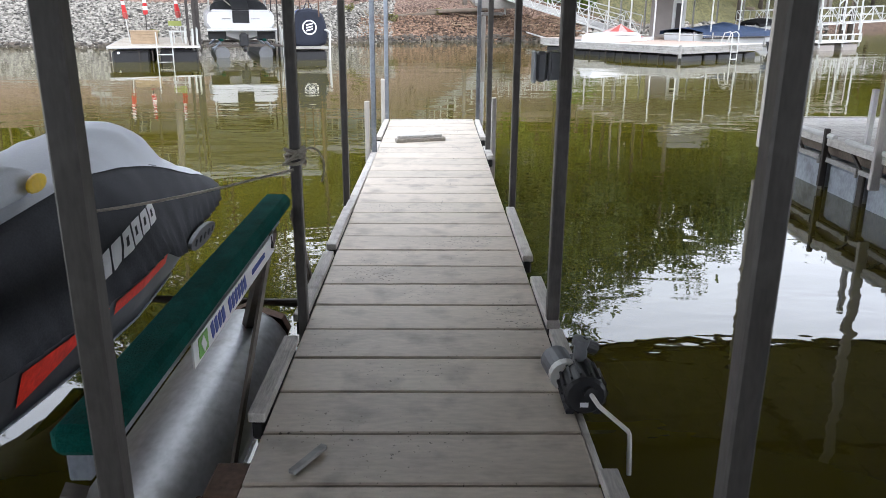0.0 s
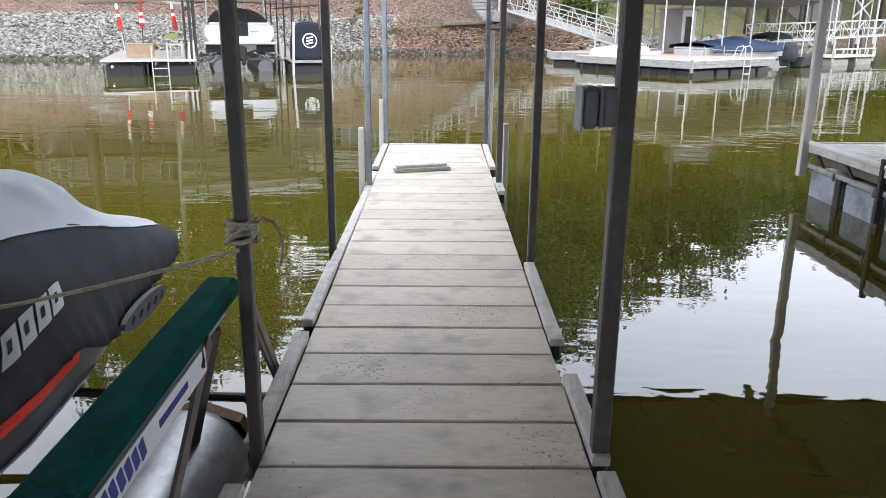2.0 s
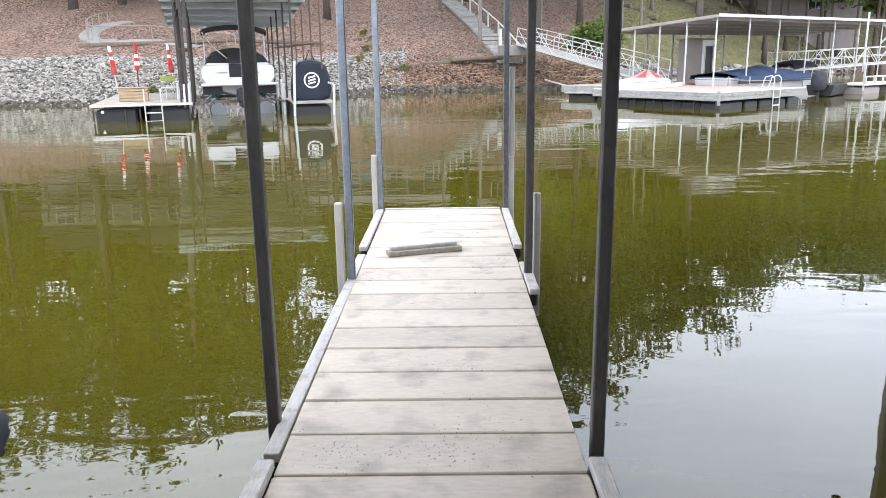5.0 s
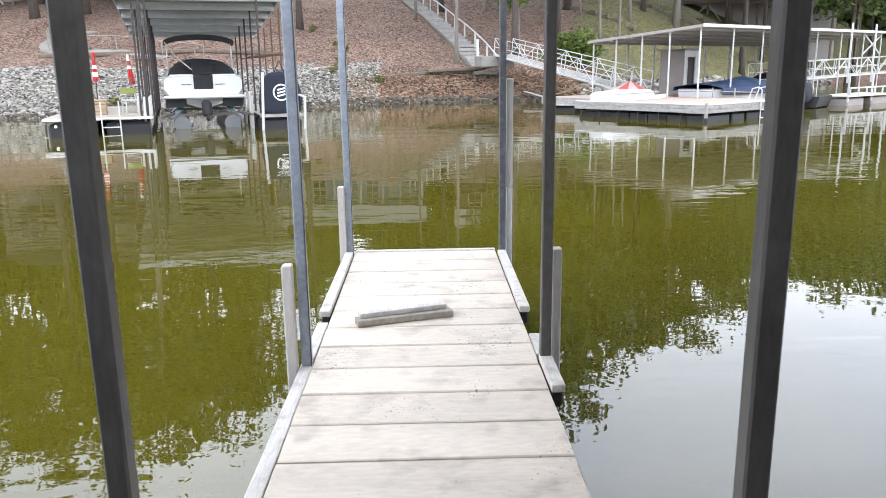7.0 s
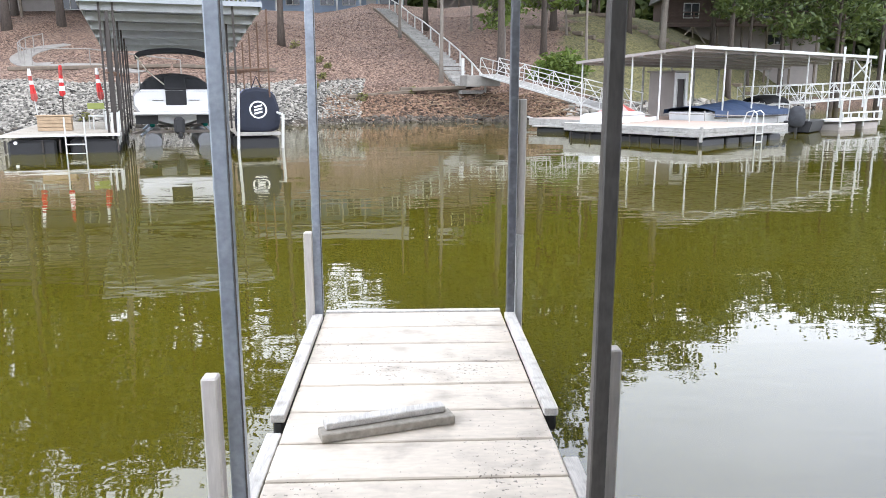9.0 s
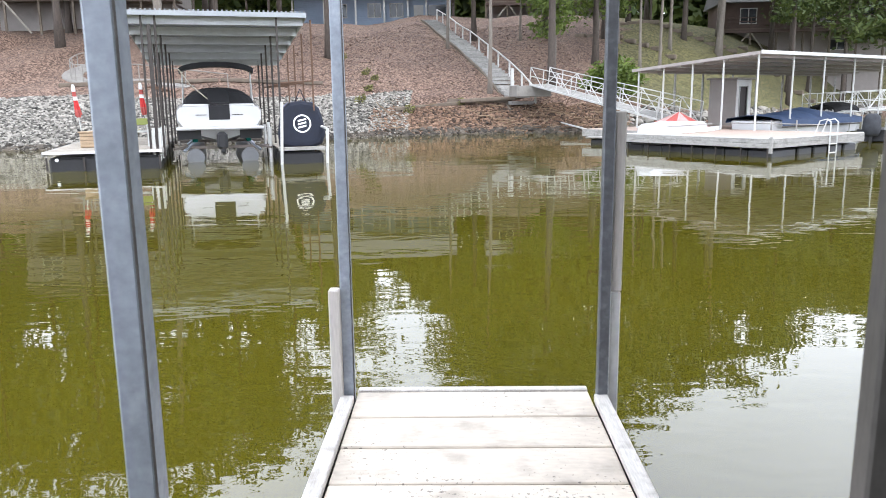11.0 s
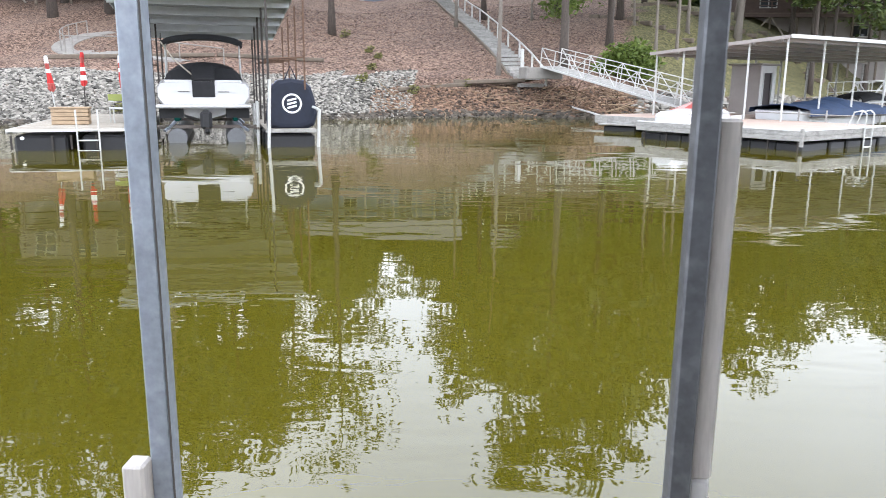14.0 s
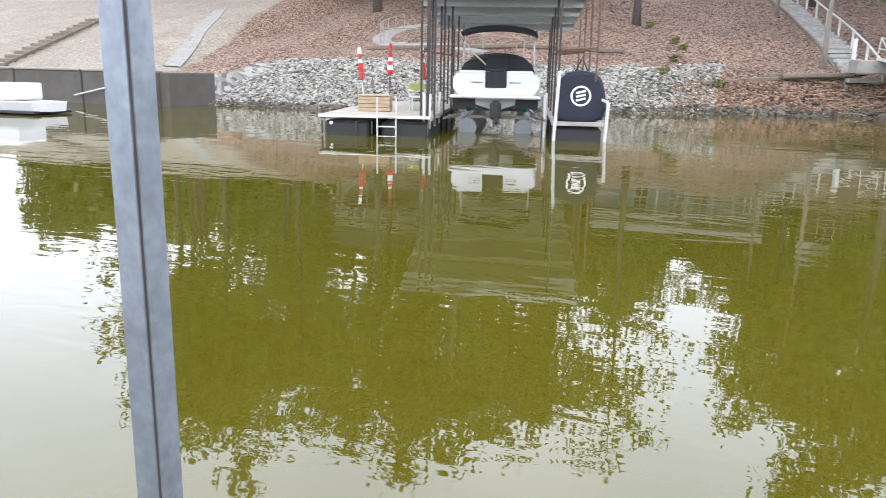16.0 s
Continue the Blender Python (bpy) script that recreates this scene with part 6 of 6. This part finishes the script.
for kind, x, y, s in ((SPARSE, -8.9, 62, 1.0), (TALL, 5.6, 53.0, 0.95), (SLIM, 2.0, 53.4, 1.0), (SLIM, -0.6, 65, 0.9), (TALL, 1.5, 71, 0.86), (BROAD, -52, 70, 1.4), (TALL, -58, 76, 1.4), (BROAD, -49, 63, 1.25), (TALL, -42, 61, 1.25), (BROAD, -36, 72, 1.25), (BROAD, -66, 84, 1.5), (YOUNG, 6.2, 56.5, 1.0), (YOUNG, 9.6, 61, 1.15),
                      (YOUNG, 12.2, 66, 1.1), (YOUNG, 5.2, 70, 1.2), (SLIM, 14.0, 61, 0.9), (SLIM, 16.0, 66, 1.0), (SLIM, 12.4, 60, 0.8), (PALE, 20.9, 70, 1.0), (TALL, 25.5, 67, 0.8), (TALL, 18.4, 71, 0.8), (BROAD, 34, 76, 0.93), (TALL, 39, 76, 0.92), (BROAD, 44, 84, 1.15), (TALL, 52, 90, 1.25), (BROAD, 60, 100, 1.35), (TALL, 29, 80, 0.85), (BROAD, 72, 112, 1.5), (PALE, 23.5, 78, 0.9), (TALL, 27.0, 71, 0.7),
                      (TALL, 30.5, 75, 0.7), (BROAD, 37, 82, 0.8), (BROAD, 46, 96, 0.9), (TALL, -25.5, 57.5, 1.05), (TALL, -24.0, 62, 1.0), (PALE, -18.5, 56.5, 1.15),
                      (BROAD, -14, 70, 1.05), (TALL, -20, 72, 1.0), (BROAD, -29, 66, 1.0), (TALL, -34, 60, 0.95), (BROAD, -39, 66, 1.0), (TALL, -17, 63, 0.95), (BROAD, -45, 74, 1.2), (BROAD, -23, 80, 1.2), (TALL, -31, 82, 1.2),
                      (BROAD, 9.4, 60, 0.95), (TALL, 11.5, 68, 1.0), (BROAD, 7.6, 74, 1.0), (BROAD, 15, 76, 0.9), (TALL, 18.5, 84, 0.85)):
    plant(kind, x, y, s, r.uniform(0, 360))
for k in range(22):
    plant((BROAD, TALL)[k % 2], -66 + 6.4 * k + r.uniform(-2, 2), 104 + r.uniform(-5, 12) + (0 if k < 12 else 0.0), r.uniform(0.72, 0.9), r.uniform(0, 360))
for kind in (TALL, BROAD, PALE, SLIM, YOUNG, SPARSE):
    for o in (*kind.children_recursive, kind):
        bpy.data.objects.remove(o)


def far_woods():
    """A belt of dense far foliage along the top of the hill."""
    q = np.random.RandomState(5)
    n = 80000
    x = q.rand(n) * 300 - 150
    y = 116 + 14 * q.rand(n) + 0.05 * np.abs(x)
    top = 19 + 2.5 * np.sin(x * 0.21) + 2 * np.sin(x * 0.083 + 1) + 1.5 * np.sin(x * 0.61) - 6 * np.exp(-((x + 9) / 5) ** 2)
    z = np.array([ground_z(float(a), float(b)) for a, b in zip(x, y)]) + q.rand(n) * top
    return tagged(new("far_woods", leaf_mesh("far_woods", np.stack([x, y, z], 1), 1.05, LEAF, 9)), "dense green woods along the top of the hill", "woods", kind="stuff")


far_woods()


def shrub(x, y, radius, count, mat, label, name="shrub", size=0.1):
    q = np.random.RandomState(int(abs(x * 31 + y * 7)) + 1)
    p = q.randn(count, 3)
    p = p / np.linalg.norm(p, axis=1)[:, None] * radius * (0.45 + 0.55 * q.rand(count, 1)) * np.array([1.0, 0.9, 0.75])
    p += radius * 0.22 * np.stack([np.sin(p[:, 2] * 7), np.cos(p[:, 0] * 6), np.sin(p[:, 1] * 8)], 1)
    p[:, 2] = np.abs(p[:, 2] + radius * 0.55)
    root = empty(name, pose(x, y, ground_z(x, y)), label, "shrub" if name == "shrub" else "plant", "plants on the bank")
    ob = new("leaves", leaf_mesh("leaves", p, size, mat, 3, droop=-0.2))
    ob.parent = root
    b = None
    for k in range(6):
        a = k * 1.05
        b = rod((0, 0, -0.1), (math.cos(a) * radius * 0.6, math.sin(a) * radius * 0.6, radius * 0.9), 0.015, b, sides=4)
    part("stems", b, BARK, root)
    return root


shrub(9.5, 53.2, 1.5, 2300, YOUNG_LEAF, "bright green leafy shrub beside the gangway", size=0.16)
shrub(8.2, 53.0, 0.9, 800, YOUNG_LEAF, "bright green leafy shrub beside the gangway", size=0.15)
for x, y, s in ((-5.2, 48.9, 0.42), (-2.6, 49.6, 0.4), (0.2, 51.2, 0.36), (-5.0, 51.5, 0.36), (-7.9, 61.0, 0.5), (-5.6, 55.5, 0.34), (-4.9, 53.8, 0.3), (-14.5, 41.0, 0.4)):
    shrub(x, y, s * 0.85, 110, FERN_LEAF, "small yellow-green tuft growing in the leaf litter", "fern", 0.085)


# ---- houses on the hill ----
def window(root, x, y, z, w, h, trim):
    win = part("window", box((w, 0.05, h), (x, y, z), 0.004), GLASS, root, "dark window pane")
    for dx in (-w / 2, 0, w / 2):
        part("frame", box((0.08, 0.08, h + 0.08), (x + dx, y - 0.02, z)), trim, win)
    for dz in (-h / 2, h / 2):
        part("frame", box((w + 0.08, 0.08, 0.08), (x, y - 0.022, z + dz)), trim, win)


def blue_house():
    z = ground_z(-8, 85)
    root = empty("blue_house", pose(-8.2, 86.0, z - 0.2), "pale blue sided house on top of the hill", "house")
    for k in range(16):
        part("siding_board", box((15.6, 6.0, 0.185), (0, 3.0, 0.1 + 0.19 * k), 0.004), BLUE_SIDING, root)
    part("skirt", box((15.4, 5.9, 0.5), (0, 3.0, -0.2), 0.01), GREY_SIDING, root)
    for x in (-3.2, 0.2, 2.4):
        window(root, x, -0.02, 1.6, 1.3, 1.3, WHITE_STEEL)
    part("door", box((0.95, 0.08, 2.05), (4.6, -0.03, 1.05), 0.01), WHITE_STEEL, root, "white door")
    part("door", box((1.8, 0.08, 2.05), (6.4, -0.03, 1.05), 0.01), GLASS, root, "dark glazed double door")
    for x in (-7.7, -4.6, -1.5, 1.3, 3.6, 5.4, 7.7):
        part("porch_post", box((0.16, 0.16, 2.9), (x, -1.4, 1.35), 0.01), WHITE_STEEL, root, "white porch post")
    part("porch_roof", box((16.2, 2.2, 0.2), (0, -0.9, 2.95), 0.02), SHINGLE, root)
    rows = [[(x, -0.6, 3.05), (x, 3.0, 5.4), (x, 6.6, 3.05)] for x in (-8.2, 8.2)]
    part("roof", loft(rows), SHINGLE, root, "dark shingle roof")


blue_house()


def deck_house(x, y, turn, w, label, body, z_lift=0.0):
    z = ground_z(x, y) + z_lift
    root = empty("deck_house", pose(x, y, z - 0.3, 0, 0, turn), label, "house")
    part("basement_wall", box((w, 7, 5.7), (0, 5.2, -0.3), 0.02), GREY_SIDING, root, "grey lower wall")
    part("upper_wall", box((w + 0.3, 7.2, 2.8), (0, 5.25, 4.0), 0.02), body, root)
    rows = [[(s, 1.0, 5.35), (s, 5.2, 7.8), (s, 9.4, 5.35)] for s in (-w / 2 - 0.6, w / 2 + 0.6)]
    part("roof", loft(rows), SHINGLE, root, "dark shingle roof")
    part("deck_floor", box((w + 1.5, 3.4, 0.16), (0, 0.0, 2.6), 0.01), TIMBER, root)
    part("deck_beam", box((w + 1.5, 0.12, 0.3), (0, -1.65, 2.45), 0.01), BROWN_SIDING, root)
    n = int((w + 1.5) / 2.2)
    for k in range(n + 1):
        px = -(w + 1.5) / 2 + (w + 1.5) * k / n
        part("deck_post", box((0.16, 0.16, 5.9), (px, -1.5, -0.4), 0.01), TIMBER, root, "timber deck post")
        part("rail_post", box((0.1, 0.1, 1.0), (px, -1.66, 3.15), 0.01), BROWN_SIDING, root)
    for zz in (2.95, 3.3, 3.65):
        part("deck_rail", box((w + 1.5, 0.07, 0.09), (0, -1.66, zz), 0.006), BROWN_SIDING, root, "dark deck rail")
    for k in range(4):
        window(root, -w / 2 + w * (k + 0.6) / 4.2, 1.62, 4.1, 1.5, 1.4, WHITE_STEEL)
    window(root, w * 0.2, 1.68, 1.3, 1.4, 1.0, WHITE_STEEL)
    part("brace", bar((-w / 2 - 0.5, -1.55, 0.0), (-w / 2 + 1.6, -1.55, 2.4), 0.12, 0.12), PALE_DECK, root)
    part("brace", bar((-w / 2 + 3.4, -1.55, 0.0), (-w / 2 + 1.6, -1.55, 2.4), 0.12, 0.12), PALE_DECK, root)


deck_house(33.5, 82, -6, 15, "brown lake house with a raised timber deck above the lawn", BROWN_SIDING, 1.7)
deck_house(-28.5, 67, 8, 13, "lake house with tall timber deck braces on the hill", GREY_SIDING, 0.0)
deck_house(10.0, 92, 0, 12, "dark cabin behind the trees on the hill", BROWN_SIDING, -0.8)


def white_skiff():
    root = empty("white_skiff", pose(-25.6, 28.9, WATER_Z, 0, 0, 4), "end of a white boat moored beside the seawall", "boat")
    rows = []
    for x, w, g in ((-2.6, 0.9, 0.5), (0.0, 0.95, 0.45), (2.2, 0.8, 0.42), (2.5, 0.5, 0.42)):
        rows.append([(x, -w, g), (x, -w * 0.85, 0.1), (x, w * 0.85, 0.1), (x, w, g)])
    part("hull", loft(rows), GELCOAT, root)
    part("boot_stripe", box((4.9, 1.7, 0.1), (-0.1, 0, 0.08), 0.02), BLACK_PLASTIC, root)
    part("cabin", box((1.6, 1.3, 0.6), (0.4, 0.1, 0.75), 0.06), GELCOAT, root, "white cabin block")


white_skiff()


def bank_terraces():
    """Low stone edging that steps across the lawn slope."""
    q = rng(8)
    me = mesh_of("edging_stone", box((0.9, 0.35, 0.35), bevel=0.06), TIMBER)
    for x0, y0, x1, y1, n in ((13.5, 74, 25, 72, 13), (24.5, 76, 31, 70, 9), (9.5, 70, 16, 64, 8)):
        root = empty("stone_edging", pose(x0, y0, ground_z(x0, y0)), "low dark stone edging across the lawn slope", "edging", "lawn edgings")
        for k in range(n):
            f = (k + 0.5) / n
            x, y = x0 + (x1 - x0) * f, y0 + (y1 - y0) * f
            ob = new("edging_stone", me)
            ob.parent = root
            ob.location = (x - x0, y - y0, ground_z(x, y) - ground_z(x0, y0) + 0.1 + q.uniform(-0.05, 0.05))
            ob.rotation_euler = (0, 0, math.atan2(y1 - y0, x1 - x0) + q.uniform(-0.1, 0.1))


bank_terraces()

# ---- planks of our dock ----
plank_meshes = [plank_mesh(s) for s in range(5)]
for k in range(-20, 24):
    ob = new("plank", plank_meshes[k % 5])
    ob.parent = dock
    ob.location = (MID, P0 + PITCH * (k + 0.5), DZ - 0.02)
